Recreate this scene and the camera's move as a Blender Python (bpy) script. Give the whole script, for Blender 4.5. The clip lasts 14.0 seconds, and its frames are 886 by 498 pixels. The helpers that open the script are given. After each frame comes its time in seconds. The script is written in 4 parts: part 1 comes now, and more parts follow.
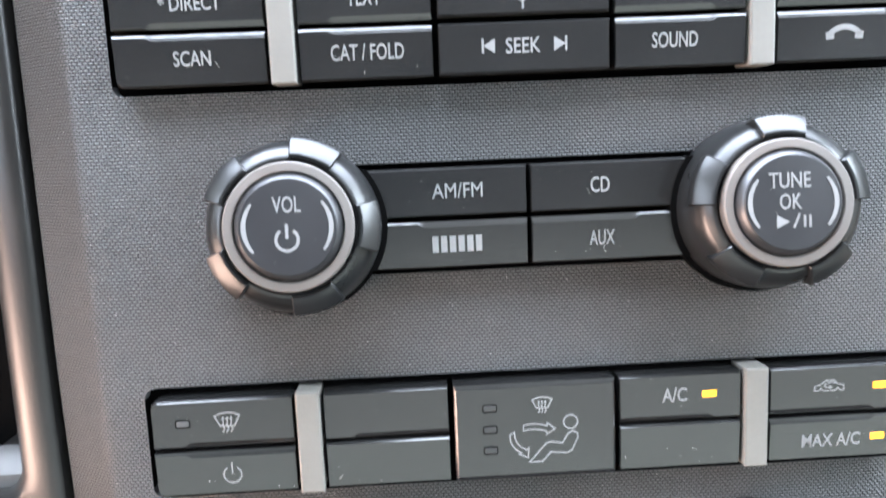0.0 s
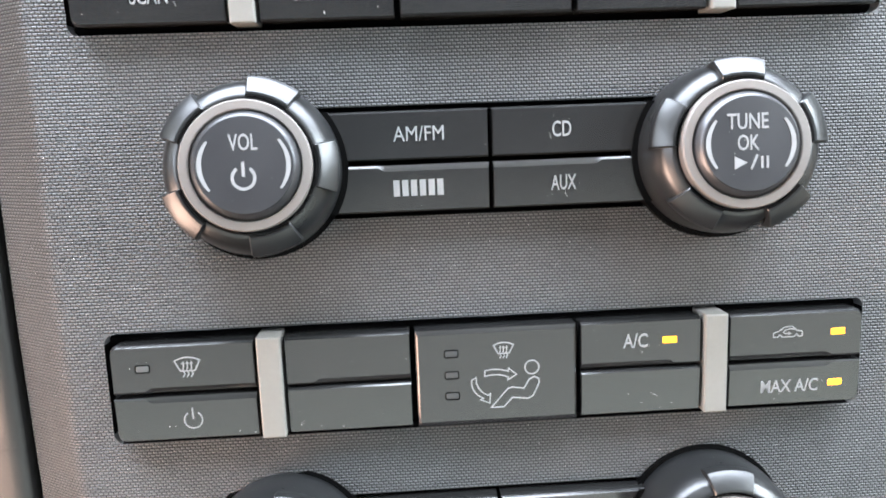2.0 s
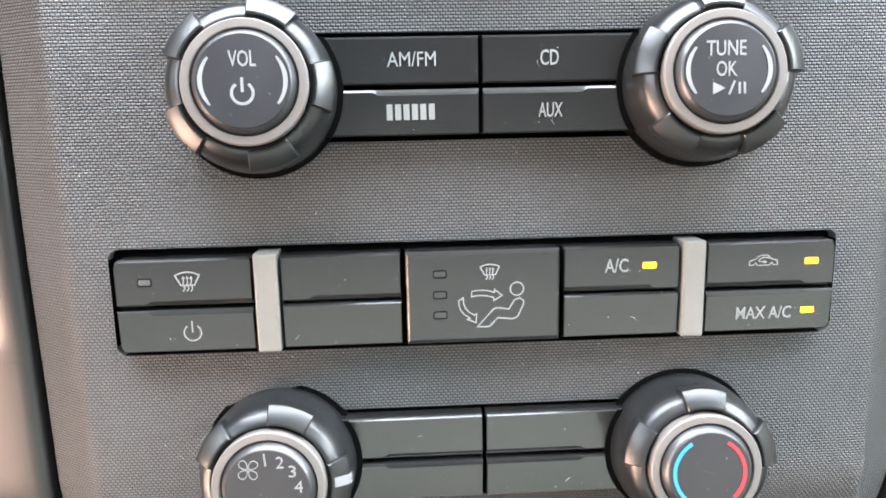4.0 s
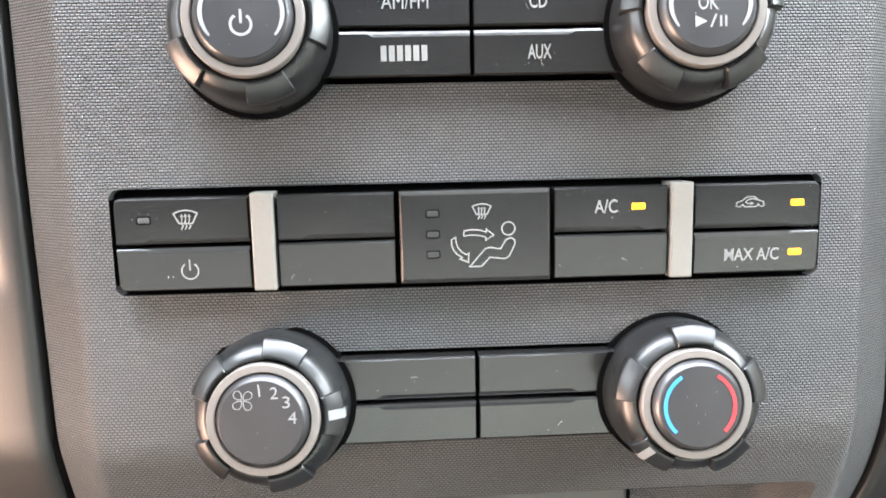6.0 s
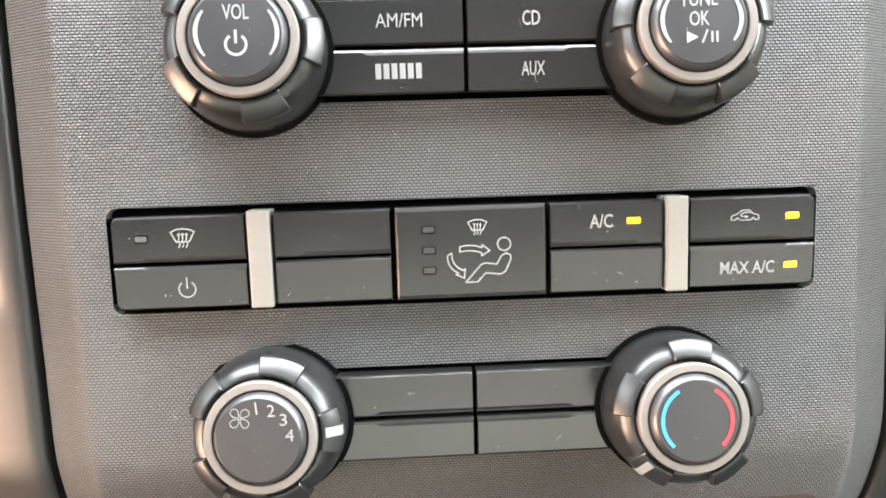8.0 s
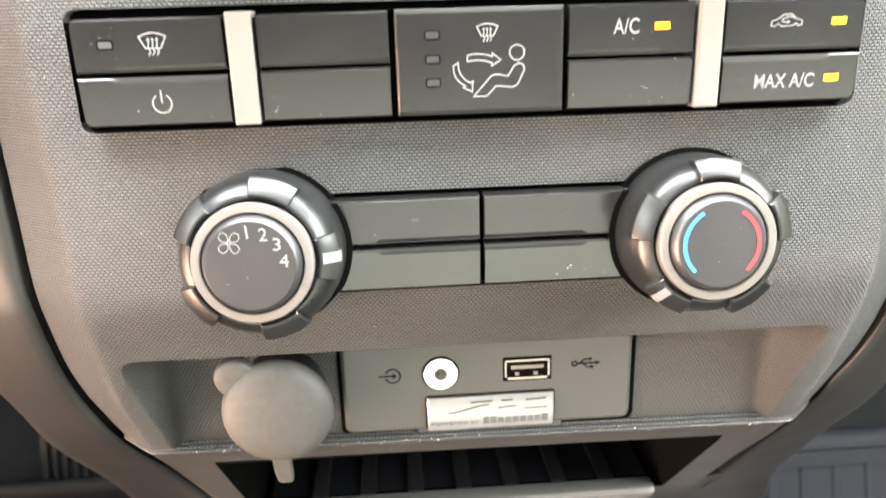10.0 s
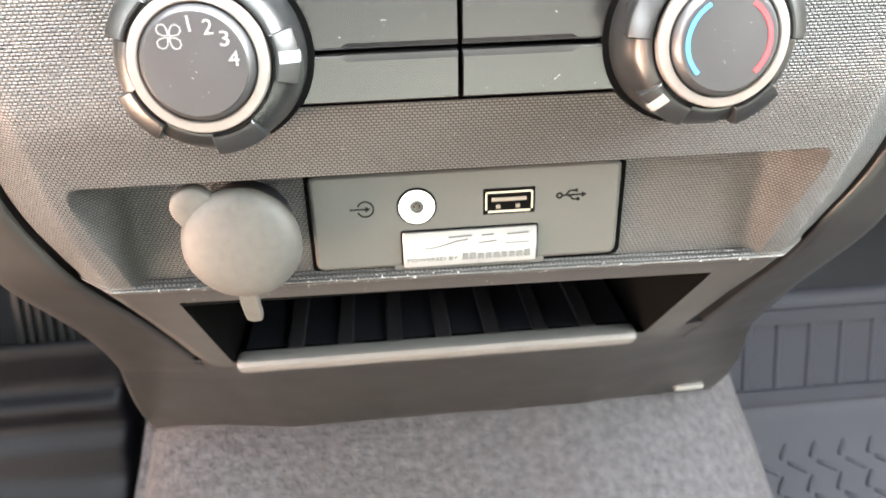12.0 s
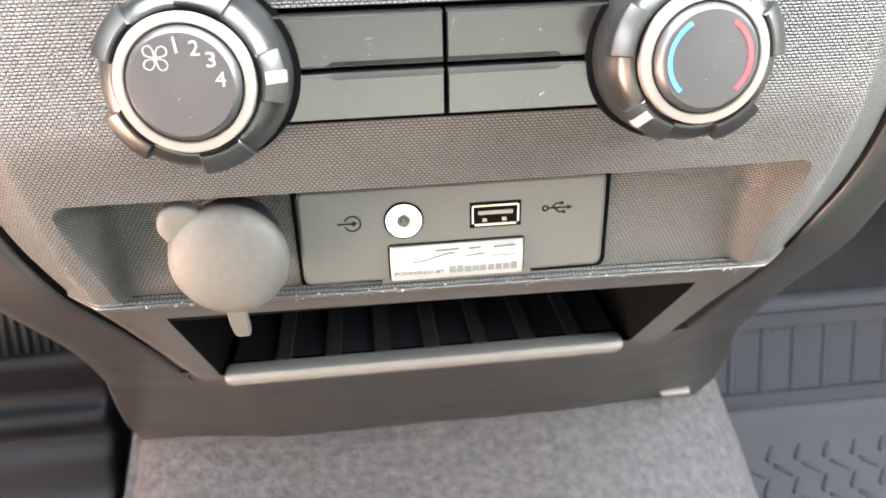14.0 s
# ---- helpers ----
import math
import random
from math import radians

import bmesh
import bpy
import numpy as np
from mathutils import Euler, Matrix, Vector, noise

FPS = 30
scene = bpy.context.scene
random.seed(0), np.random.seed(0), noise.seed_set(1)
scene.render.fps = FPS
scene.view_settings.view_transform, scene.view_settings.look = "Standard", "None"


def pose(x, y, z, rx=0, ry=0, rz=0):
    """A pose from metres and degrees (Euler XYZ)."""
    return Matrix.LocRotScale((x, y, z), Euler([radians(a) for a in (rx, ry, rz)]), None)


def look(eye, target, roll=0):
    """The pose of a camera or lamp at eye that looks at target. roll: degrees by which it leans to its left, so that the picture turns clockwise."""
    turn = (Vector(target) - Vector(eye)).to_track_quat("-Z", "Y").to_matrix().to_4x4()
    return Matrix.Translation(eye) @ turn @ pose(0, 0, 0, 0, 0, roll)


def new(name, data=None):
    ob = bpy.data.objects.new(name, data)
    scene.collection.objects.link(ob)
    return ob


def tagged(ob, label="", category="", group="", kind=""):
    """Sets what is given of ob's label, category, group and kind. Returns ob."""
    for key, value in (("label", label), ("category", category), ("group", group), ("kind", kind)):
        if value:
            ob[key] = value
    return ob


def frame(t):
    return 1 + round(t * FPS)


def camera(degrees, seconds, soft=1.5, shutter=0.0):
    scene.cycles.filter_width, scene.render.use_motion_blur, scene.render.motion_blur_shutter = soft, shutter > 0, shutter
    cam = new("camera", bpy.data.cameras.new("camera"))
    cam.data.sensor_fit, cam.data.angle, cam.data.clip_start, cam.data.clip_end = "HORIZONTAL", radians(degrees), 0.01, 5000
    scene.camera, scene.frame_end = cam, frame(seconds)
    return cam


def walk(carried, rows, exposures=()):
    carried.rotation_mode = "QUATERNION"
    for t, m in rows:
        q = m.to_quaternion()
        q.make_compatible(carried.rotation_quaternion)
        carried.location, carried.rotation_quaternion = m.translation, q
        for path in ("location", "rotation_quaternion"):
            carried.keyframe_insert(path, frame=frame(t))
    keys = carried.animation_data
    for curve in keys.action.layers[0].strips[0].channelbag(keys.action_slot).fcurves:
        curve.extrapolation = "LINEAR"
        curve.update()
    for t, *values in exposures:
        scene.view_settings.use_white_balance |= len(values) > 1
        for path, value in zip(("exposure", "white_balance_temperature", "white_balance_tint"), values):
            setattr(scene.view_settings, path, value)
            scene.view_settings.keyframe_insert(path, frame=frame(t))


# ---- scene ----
cam = camera(61.9, 14.0, soft=1.75, shutter=0.25)
cam.data.dof.use_dof, cam.data.dof.focus_distance, cam.data.dof.aperture_fstop = True, 0.154, 26.0
HEIGHT, LEAN = 0.62, 25.0
# the dashboard's own frame: x right, y into the panel, z up along the panel, in millimetres
PANEL = pose(0, 0, HEIGHT, -LEAN, 0, 0)
MM = 0.001
PATH = [
    (0, (-23.4, -150.6, 49.6), (-16.3, 47.2, 21.3), -2.19),
    (0.1, (-23.0, -151.3, 45.7), (-15.8, 46.5, 16.8), -2.14),
    (0.2, (-22.0, -151.5, 44.9), (-14.9, 45.9, 13.6), -2.13),
    (0.3, (-22.4, -153.1, 39.1), (-14.1, 44.9, 12.2), -2.11),
    (0.5, (-20.0, -152.3, 40.9), (-12.0, 45.2, 10.3), -2.16),
    (1, (-18.9, -151.3, 40.7), (-9.1, 45.9, 9.0), -1.94),
    (1.5, (-18.6, -151.6, 40.9), (-8.7, 45.5, 8.3), -1.85),
    (2, (-18.6, -151.7, 41.1), (-8.0, 45.4, 8.7), -1.87),
    (2.5, (-18.1, -151.7, 41.5), (-7.9, 45.4, 8.9), -1.79),
    (3, (-18.6, -151.9, 42.2), (-8.1, 45.1, 9.2), -1.63),
    (3.5, (-18.9, -152.3, 42.2), (-8.3, 44.5, 8.6), -1.28),
    (3.6, (-20.1, -153.5, 40.9), (-9.1, 43.5, 8.1), -1.17),
    (3.7, (-20.5, -154.3, 38.0), (-10.4, 42.9, 6.0), -1.22),
    (3.8, (-20.7, -156.1, 33.8), (-9.5, 41.0, 1.7), -0.99),
    (3.9, (-19.4, -159.3, 28.2), (-8.0, 38.0, -2.4), -0.98),
    (4, (-16.9, -160.5, 30.0), (-6.8, 35.7, -7.5), -0.91),
    (4.1, (-16.8, -162.4, 25.3), (-6.4, 34.0, -10.8), -0.86),
    (4.2, (-17.3, -163.4, 23.0), (-7.0, 32.8, -14.4), -0.77),
    (6.5, (-14.5, -167.6, 9.0), (-5.4, 30.5, -16.6), -1.10),
    (7, (-14.0, -167.9, 9.1), (-5.2, 30.5, -14.9), -1.22),
    (9.3, (-14.0, -166.2, 13.2), (-4.6, 29.6, -26.4), -1.71),
    (9.5, (-14.5, -164.8, 11.6), (-4.9, 29.9, -33.2), -1.62),
    (9.7, (-15.7, -161.4, 6.3), (-6.0, 31.6, -45.1), -1.58),
    (9.9, (-16.8, -158.1, 0.3), (-6.5, 33.1, -57.1), -1.47),
    (10, (-17.8, -155.2, -1.3), (-6.2, 34.8, -62.7), -1.45),
    (10.2, (-17.6, -150.9, -7.5), (-5.8, 37.0, -75.1), -1.39),
    (10.3, (-17.2, -150.0, -11.2), (-5.7, 36.8, -81.7), -1.18),
    (10.5, (-17.7, -147.7, -18.6), (-4.8, 37.3, -93.5), -1.36),
    (11, (-16.6, -146.9, -22.5), (-2.8, 33.9, -106.9), -1.25),
    (11.5, (-16.4, -147.1, -21.0), (-2.0, 31.4, -110.1), -1.20),
    (12, (-16.2, -147.1, -19.4), (-1.4, 30.6, -110.1), -1.31),
    (12.5, (-16.2, -147.4, -18.2), (-0.9, 30.4, -108.5), -1.40),
    (13, (-16.1, -147.5, -17.6), (-0.4, 30.5, -107.5), -1.49),
    (13.5, (-16.2, -147.1, -16.8), (-0.2, 30.8, -106.6), -1.43),
    (13.8, (-17.7, -146.6, -17.7), (0.9, 31.5, -106.7), -1.45),
    (14, (-16.2, -146.9, -16.7), (2.2, 30.8, -106.6), -1.29),
]


def seen_from(eye, target, roll):
    return PANEL @ pose(0, 0, 0, 0, 0.3, 0) @ look([v * MM for v in eye], [v * MM for v in target], roll)


walk(cam, [(t, seen_from(eye, target, roll)) for t, eye, target, roll in PATH],
     [(0, -0.12, 5800, 13), (1.5, -0.04, 5950, 13), (4, 0.1, 6150, 13), (7, 0.37, 6400, 13), (9.5, 0.44, 6850, 12), (10, 0.79, 6850, 12), (10.5, 0.96, 6750, 12), (11, 1.12, 6650, 12), (14, 1.22, 6600, 13)])

# ---- light: sky, daylight through the cab's windows, and an added warm fill ----
world = bpy.data.worlds.new("sky")
scene.world = world
world.use_nodes = True
wn = world.node_tree.nodes
sky = wn.new("ShaderNodeTexSky")
sky.sky_type = "NISHITA"
sky.sun_disc = False
sky.sun_elevation, sky.sun_rotation = radians(48), radians(120)
wn["Background"].inputs[1].default_value = 0.1
world.node_tree.links.new(sky.outputs[0], wn["Background"].inputs[0])


def area_lamp(name, eye, target, wide, high, watts, colour, spread=180):
    data = bpy.data.lights.new(name, "AREA")
    data.shape, data.size, data.size_y, data.energy, data.color = "RECTANGLE", wide, high, watts, colour
    data.spread = radians(spread)
    ob = new(name, data)
    ob.matrix_world = look(eye, target)
    return ob


area_lamp("windshield_daylight", (0.0, 0.20, 1.22), (0, -0.12, 0.60), 1.35, 0.60, 80, (0.89, 0.95, 1.0))
# added warm fill, low on the left, imitates bounce from something unseen
area_lamp("side_fill_light", (-0.80, -0.42, 0.46), (0, -0.1, 0.56), 0.46, 0.40, 6.4, (1.0, 0.66, 0.47), 100)
area_lamp("side_fill_light", (-0.80, -0.34, 1.06), (0, -0.1, 0.60), 0.56, 0.30, 7, (0.90, 0.97, 1.0))
area_lamp("side_fill_light", (0.80, -0.22, 1.06), (0, -0.32, 0.45), 0.62, 0.32, 25, (0.88, 0.96, 0.95))


# ---- materials ----
def material(name, colour, rough=0.5, metal=0.0, vary=0.12, scale=60.0, bump=0.0, bump_scale=900.0, spec=0.5, coat=0.0, emit=0.0, streak=1.0):
    m = bpy.data.materials.new(name)
    m.use_nodes = True
    nodes, links = m.node_tree.nodes, m.node_tree.links
    b = nodes["Principled BSDF"]
    b.inputs["Roughness"].default_value, b.inputs["Metallic"].default_value = rough, metal
    b.inputs["Specular IOR Level"].default_value, b.inputs["Coat Weight"].default_value = spec, coat
    co = nodes.new("ShaderNodeTexCoord")
    mp = nodes.new("ShaderNodeMapping")
    mp.inputs["Scale"].default_value = (1, 1, streak)
    links.new(co.outputs["Object"], mp.inputs[0])
    n1 = nodes.new("ShaderNodeTexNoise")
    n1.inputs["Scale"].default_value, n1.inputs["Detail"].default_value = scale, 5
    links.new(mp.outputs[0], n1.inputs["Vector"])
    n2 = nodes.new("ShaderNodeTexNoise")
    n2.inputs["Scale"].default_value, n2.inputs["Detail"].default_value = scale * 14, 3
    links.new(mp.outputs[0], n2.inputs["Vector"])
    both = nodes.new("ShaderNodeMix")
    both.data_type = "FLOAT"
    both.inputs[0].default_value = 0.4
    links.new(n1.outputs[0], both.inputs[2])
    links.new(n2.outputs[0], both.inputs[3])
    ramp = nodes.new("ShaderNodeValToRGB")
    ramp.color_ramp.elements[0].position, ramp.color_ramp.elements[1].position = 0.3, 0.7
    ramp.color_ramp.elements[0].color = (*[c * (1 - vary) for c in colour], 1)
    ramp.color_ramp.elements[1].color = (*[min(1, c * (1 + vary)) for c in colour], 1)
    links.new(both.outputs[0], ramp.inputs[0])
    links.new(ramp.outputs[0], b.inputs["Base Color"])
    rr = nodes.new("ShaderNodeMapRange")
    rr.inputs["From Min"].default_value, rr.inputs["From Max"].default_value = 0.3, 0.7
    rr.inputs["To Min"].default_value, rr.inputs["To Max"].default_value = max(0.03, rough - 0.05), min(1, rough + 0.06)
    links.new(n1.outputs[0], rr.inputs[0])
    links.new(rr.outputs[0], b.inputs["Roughness"])
    if bump:
        n3 = nodes.new("ShaderNodeTexNoise")
        n3.inputs["Scale"].default_value, n3.inputs["Detail"].default_value = bump_scale, 4
        links.new(co.outputs["Object"], n3.inputs["Vector"])
        bp = nodes.new("ShaderNodeBump")
        bp.inputs["Strength"].default_value, bp.inputs["Distance"].default_value = min(1, bump), 0.0004 if bump < 1 else 0.0022
        links.new(n3.outputs[0], bp.inputs["Height"])
        links.new(bp.outputs[0], b.inputs["Normal"])
    if emit:
        b.inputs["Emission Color"].default_value = (*colour, 1)
        b.inputs["Emission Strength"].default_value = emit
    return m


def grained_plastic():
    """Dark moulded plastic with a woven grain of small raised dashes in offset rows, 1 mm by 0.7 mm; shade in the gaps
    is painted.
    """
    m = material("grained_plastic", (0.066, 0.0652, 0.0638), 0.46, vary=0.16, scale=25)
    nodes, links = m.node_tree.nodes, m.node_tree.links
    b = nodes["Principled BSDF"]
    co = nodes.new("ShaderNodeTexCoord")
    br = nodes.new("ShaderNodeTexBrick")
    br.inputs["Scale"].default_value = 1.0
    br.inputs["Mortar Size"].default_value = 0.27
    br.inputs["Mortar Smooth"].default_value = 1.0
    br.inputs["Brick Width"].default_value = 1.08
    br.inputs["Row Height"].default_value = 0.68
    links.new(co.outputs["UV"], br.inputs["Vector"])
    old = b.inputs["Base Color"].links[0].from_socket
    # occlusion between the dashes, painted as darker colour since bump casts none
    gap_shade = nodes.new("ShaderNodeMix")
    gap_shade.data_type, gap_shade.blend_type = "RGBA", "MULTIPLY"
    links.new(br.outputs["Fac"], gap_shade.inputs[0])
    links.new(old, gap_shade.inputs[6])
    gap_shade.inputs[7].default_value = (0.28, 0.28, 0.28, 1)
    links.new(gap_shade.outputs[2], b.inputs["Base Color"])
    sheen = nodes.new("ShaderNodeMapRange")
    sheen.inputs["To Min"].default_value, sheen.inputs["To Max"].default_value = 0.68, 0.2
    links.new(br.outputs["Fac"], sheen.inputs[0])
    links.new(sheen.outputs[0], b.inputs["Specular IOR Level"])
    inv = nodes.new("ShaderNodeMath")
    inv.operation = "SUBTRACT"
    inv.inputs[0].default_value = 1
    links.new(br.outputs["Fac"], inv.inputs[1])
    bp = nodes.new("ShaderNodeBump")
    bp.inputs["Strength"].default_value, bp.inputs["Distance"].default_value = 1.0, 0.00026
    links.new(inv.outputs[0], bp.inputs["Height"])
    links.new(bp.outputs[0], b.inputs["Normal"])
    return m


GRAIN = grained_plastic()
SATIN = material("satin_black_plastic", (0.011, 0.0108, 0.0105), 0.22, vary=0.10, scale=40, bump=0.05, spec=0.7)
KNOB = material("soft_black_plastic", (0.0095, 0.0099, 0.0100), 0.31, vary=0.15, scale=60, bump=0.06, spec=0.5)
CAPFACE = material("dark_cap_plastic", (0.0145, 0.0145, 0.016), 0.42, vary=0.08, scale=60, bump=0.04)
SILVER = material("satin_silver_paint", (0.150, 0.142, 0.127), 0.52, metal=0.12, vary=0.06, scale=80, bump=0.05)
RING = material("satin_pinkish_ring_paint", (0.132, 0.117, 0.107), 0.48, metal=0.15, vary=0.06, scale=80, bump=0.05)
DUSTYCAP = material("dusty_cap_plastic", (0.0165, 0.0155, 0.0165), 0.48, vary=0.10, scale=60, bump=0.04)
BEVEL = material("dark_chrome", (0.085, 0.085, 0.088), 0.34, metal=0.8, vary=0.06, scale=80)
LEGEND = material("white_legend_ink", (0.165, 0.165, 0.165), 0.5, vary=0.05, scale=300)
LAMP_OFF = material("unlit_lamp_lens", (0.06, 0.06, 0.06), 0.3, vary=0.05, scale=300)
LAMP_DIM = material("dark_lamp_lens", (0.028, 0.028, 0.028), 0.3, vary=0.05, scale=300)
AMBER = material("amber_lamp_lens", (1.0, 0.43, 0.008), 0.3, vary=0.05, scale=300, emit=1.7)
BLUE = material("blue_ink", (0.025, 0.20, 0.46), 0.5, vary=0.05, scale=300)
RED = material("red_ink", (0.50, 0.022, 0.028), 0.5, vary=0.05, scale=300)
# near-black: dark plastic, and shade painted round knobs and inside the slot
VOID = material("black_plastic_and_shade", (0.0022, 0.0022, 0.0022), 0.8, vary=0.1, scale=60, spec=0.02)
TRIM = material("grey_trim_plastic", (0.0118, 0.0110, 0.0103), 0.36, vary=0.07, scale=30, bump=0.07, bump_scale=1600)
FACEPLATE = material("grey_faceplate_plastic", (0.036, 0.0345, 0.0315), 0.44, vary=0.05, scale=40, bump=0.06)
RUBBER = material("grey_rubber", (0.040, 0.038, 0.034), 0.64, vary=0.30, scale=34, bump=0.05)
MATBLACK = material("black_rubber", (0.0065, 0.007, 0.0095), 0.42, vary=0.12, scale=50, bump=0.15)
RIBRUBBER = material("paler_black_rubber", (0.0115, 0.0113, 0.0125), 0.5, vary=0.2, scale=80, bump=0.15)
CHROME = material("bright_metal", (0.58, 0.57, 0.55), 0.28, metal=1.0, vary=0.04, scale=100)
GOLD = material("warm_port_metal", (0.36, 0.32, 0.26), 0.35, metal=0.7, vary=0.04, scale=100)
BADGE = material("brushed_silver_badge", (0.27, 0.27, 0.27), 0.38, metal=0.6, vary=0.05, scale=90, streak=6)
ENGRAVE = material("grey_badge_print", (0.06, 0.06, 0.062), 0.45, vary=0.05, scale=90)
DARKMARK = material("dark_moulded_mark", (0.004, 0.004, 0.004), 0.9, vary=0.05, scale=200, spec=0.1)
DARKTONGUE = material("brown_tongue_plastic", (0.13, 0.11, 0.09), 0.4, vary=0.05, scale=60)
PORTBROWN = material("dark_brown_contact", (0.035, 0.024, 0.015), 0.5, vary=0.05, scale=60)
GREYCORNER = material("grained_corner_plastic", (0.06, 0.06, 0.06), 0.4, vary=0.3, scale=400, bump=0.3)
BEZEL = material("satin_bezel_plastic", (0.029, 0.0272, 0.0252), 0.36, vary=0.14, scale=35, bump=0.10, bump_scale=1300)
LIPGREY = material("pale_lip_plastic", (0.10, 0.098, 0.095), 0.45, vary=0.05, scale=60, bump=0.05)
GREYMAT = material("grey_floor_rubber", (0.0145, 0.015, 0.0195), 0.66, vary=0.16, scale=40, bump=0.15, spec=0.14)
CARPET = material("grey_carpet", (0.050, 0.0475, 0.0505), 0.95, vary=0.46, scale=210, bump=1.0, bump_scale=300, spec=0.1)
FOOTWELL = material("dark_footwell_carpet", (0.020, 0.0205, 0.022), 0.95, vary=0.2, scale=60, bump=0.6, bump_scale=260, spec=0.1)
WETMAT = material("glossy_black_rubber", (0.0030, 0.0033, 0.0046), 0.42, vary=0.15, scale=50, bump=0.1, spec=0.10)
PEDAL = material("worn_pedal_rubber", (0.008, 0.008, 0.008), 0.7, vary=0.2, scale=60, bump=0.1, spec=0.2)
CLOTH = material("cab_lining", (0.41, 0.40, 0.34), 0.9, vary=0.08, scale=20, bump=0.3, bump_scale=300)
PALE = material("pale_bounce_cloth", (0.66, 0.67, 0.56), 0.9, vary=0.06, scale=20, bump=0.3, bump_scale=300)
DARKCLOTH = material("dark_cab_cloth", (0.03, 0.03, 0.032), 0.9, vary=0.1, scale=20, bump=0.3, bump_scale=300)
HEADCLOTH = material("grey_headlining_cloth", (0.62, 0.62, 0.58), 0.9, vary=0.08, scale=20, bump=0.3, bump_scale=300)
DUST = material("dust", (0.36, 0.355, 0.34), 0.9, vary=0.1, scale=300)


# ---- mesh helpers (millimetres in, metres out) ----
def thing(name, label, category, at=(0, 0, 0), group="", kind="", turn=None):
    ob = new(name)
    ob.empty_display_size = 0.01
    ob.matrix_world = (PANEL if turn is None else turn) @ Matrix.Translation(Vector(at) * MM)
    return tagged(ob, label, category, group, kind)


def mesh_of(name, bm, mat, smooth=False, crease=38):
    me = bpy.data.meshes.new(name)
    bmesh.ops.recalc_face_normals(bm, faces=bm.faces)
    for v in bm.verts:
        v.co *= MM
    if smooth:
        for f in bm.faces:
            f.smooth = True
    bm.to_mesh(me)
    bm.free()
    me.materials.append(mat)
    if smooth:
        me.set_sharp_from_angle(angle=radians(crease))
    return me


def hang(name, me, parent, label="", at=(0, 0, 0), spin=0.0):
    ob = new(name, me)
    ob.parent = parent
    ob.matrix_basis = Matrix.Translation(Vector(at) * MM) @ Matrix.Rotation(radians(spin), 4, "Y")
    return tagged(ob, label)


def part(name, bm, mat, parent, label="", at=(0, 0, 0), spin=0.0, smooth=False):
    return hang(name, mesh_of(name, bm, mat, smooth), parent, label, at, spin)


def loops(rings, cap_first=True, cap_last=True, bm=None):
    """Skin rings of equal counts of points, one after another."""
    bm = bm or bmesh.new()
    rows = [[bm.verts.new(p) for p in ring] for ring in rings]
    n = len(rows[0])
    for a, b in zip(rows, rows[1:]):
        for i in range(n):
            bm.faces.new((a[i], a[(i + 1) % n], b[(i + 1) % n], b[i]))
    if cap_first:
        bm.faces.new(rows[0])
    if cap_last:
        bm.faces.new(rows[-1][::-1])
    return bm


def box(x0, x1, y0, y1, z0, z1, bevel=0.0, bm=None, segments=2):
    bm = bm or bmesh.new()
    made = bmesh.ops.create_cube(bm, size=1)["verts"]
    for v in made:
        v.co = Vector((x0 + (v.co.x + 0.5) * (x1 - x0), y0 + (v.co.y + 0.5) * (y1 - y0), z0 + (v.co.z + 0.5) * (z1 - z0)))
    if bevel:
        edges = list({e for v in made for e in v.link_edges})
        bmesh.ops.bevel(bm, geom=edges, offset=bevel, segments=segments, affect="EDGES", profile=0.6)
    return bm


def lathe(profile, n=72, bm=None):
    """Turn (radius, y) pairs round the y axis."""
    return loops([[(r * math.cos(2 * math.pi * i / n), y, r * math.sin(2 * math.pi * i / n)) for i in range(n)] for r, y in profile], bm=bm)


def washer(r0, r1, y0, y1, n=72):
    pts = [(r0, y1), (r0, y0), (r1, y0), (r1, y1)]
    bm = bmesh.new()
    rows = [[bm.verts.new((r * math.cos(2 * math.pi * i / n), y, r * math.sin(2 * math.pi * i / n))) for i in range(n)] for r, y in pts]
    for a, b in zip(rows, rows[1:] + rows[:1]):
        for i in range(n):
            bm.faces.new((a[i], a[(i + 1) % n], b[(i + 1) % n], b[i]))
    return bm


def rounded(x0, x1, z0, z1, r, n=5):
    out = []
    for cx, cz, a0 in ((x1 - r, z1 - r, 0), (x0 + r, z1 - r, 90), (x0 + r, z0 + r, 180), (x1 - r, z0 + r, 270)):
        for i in range(n + 1):
            a = radians(a0 + 90 * i / n)
            out.append((cx + r * math.cos(a), cz + r * math.sin(a)))
    return out


def plate(x0, x1, z0, z1, r, y_front, y_back, soft=0.4):
    """A rounded plate with a softened front edge."""
    ring = lambda d, y: [(x, y, z) for x, z in rounded(x0 + d, x1 - d, z0 + d, z1 - d, max(0.05, r - d))]
    return loops([ring(0, y_back), ring(0, y_front + soft), ring(soft * 0.3, y_front + soft * 0.3), ring(soft, y_front)])


INK = 0.06


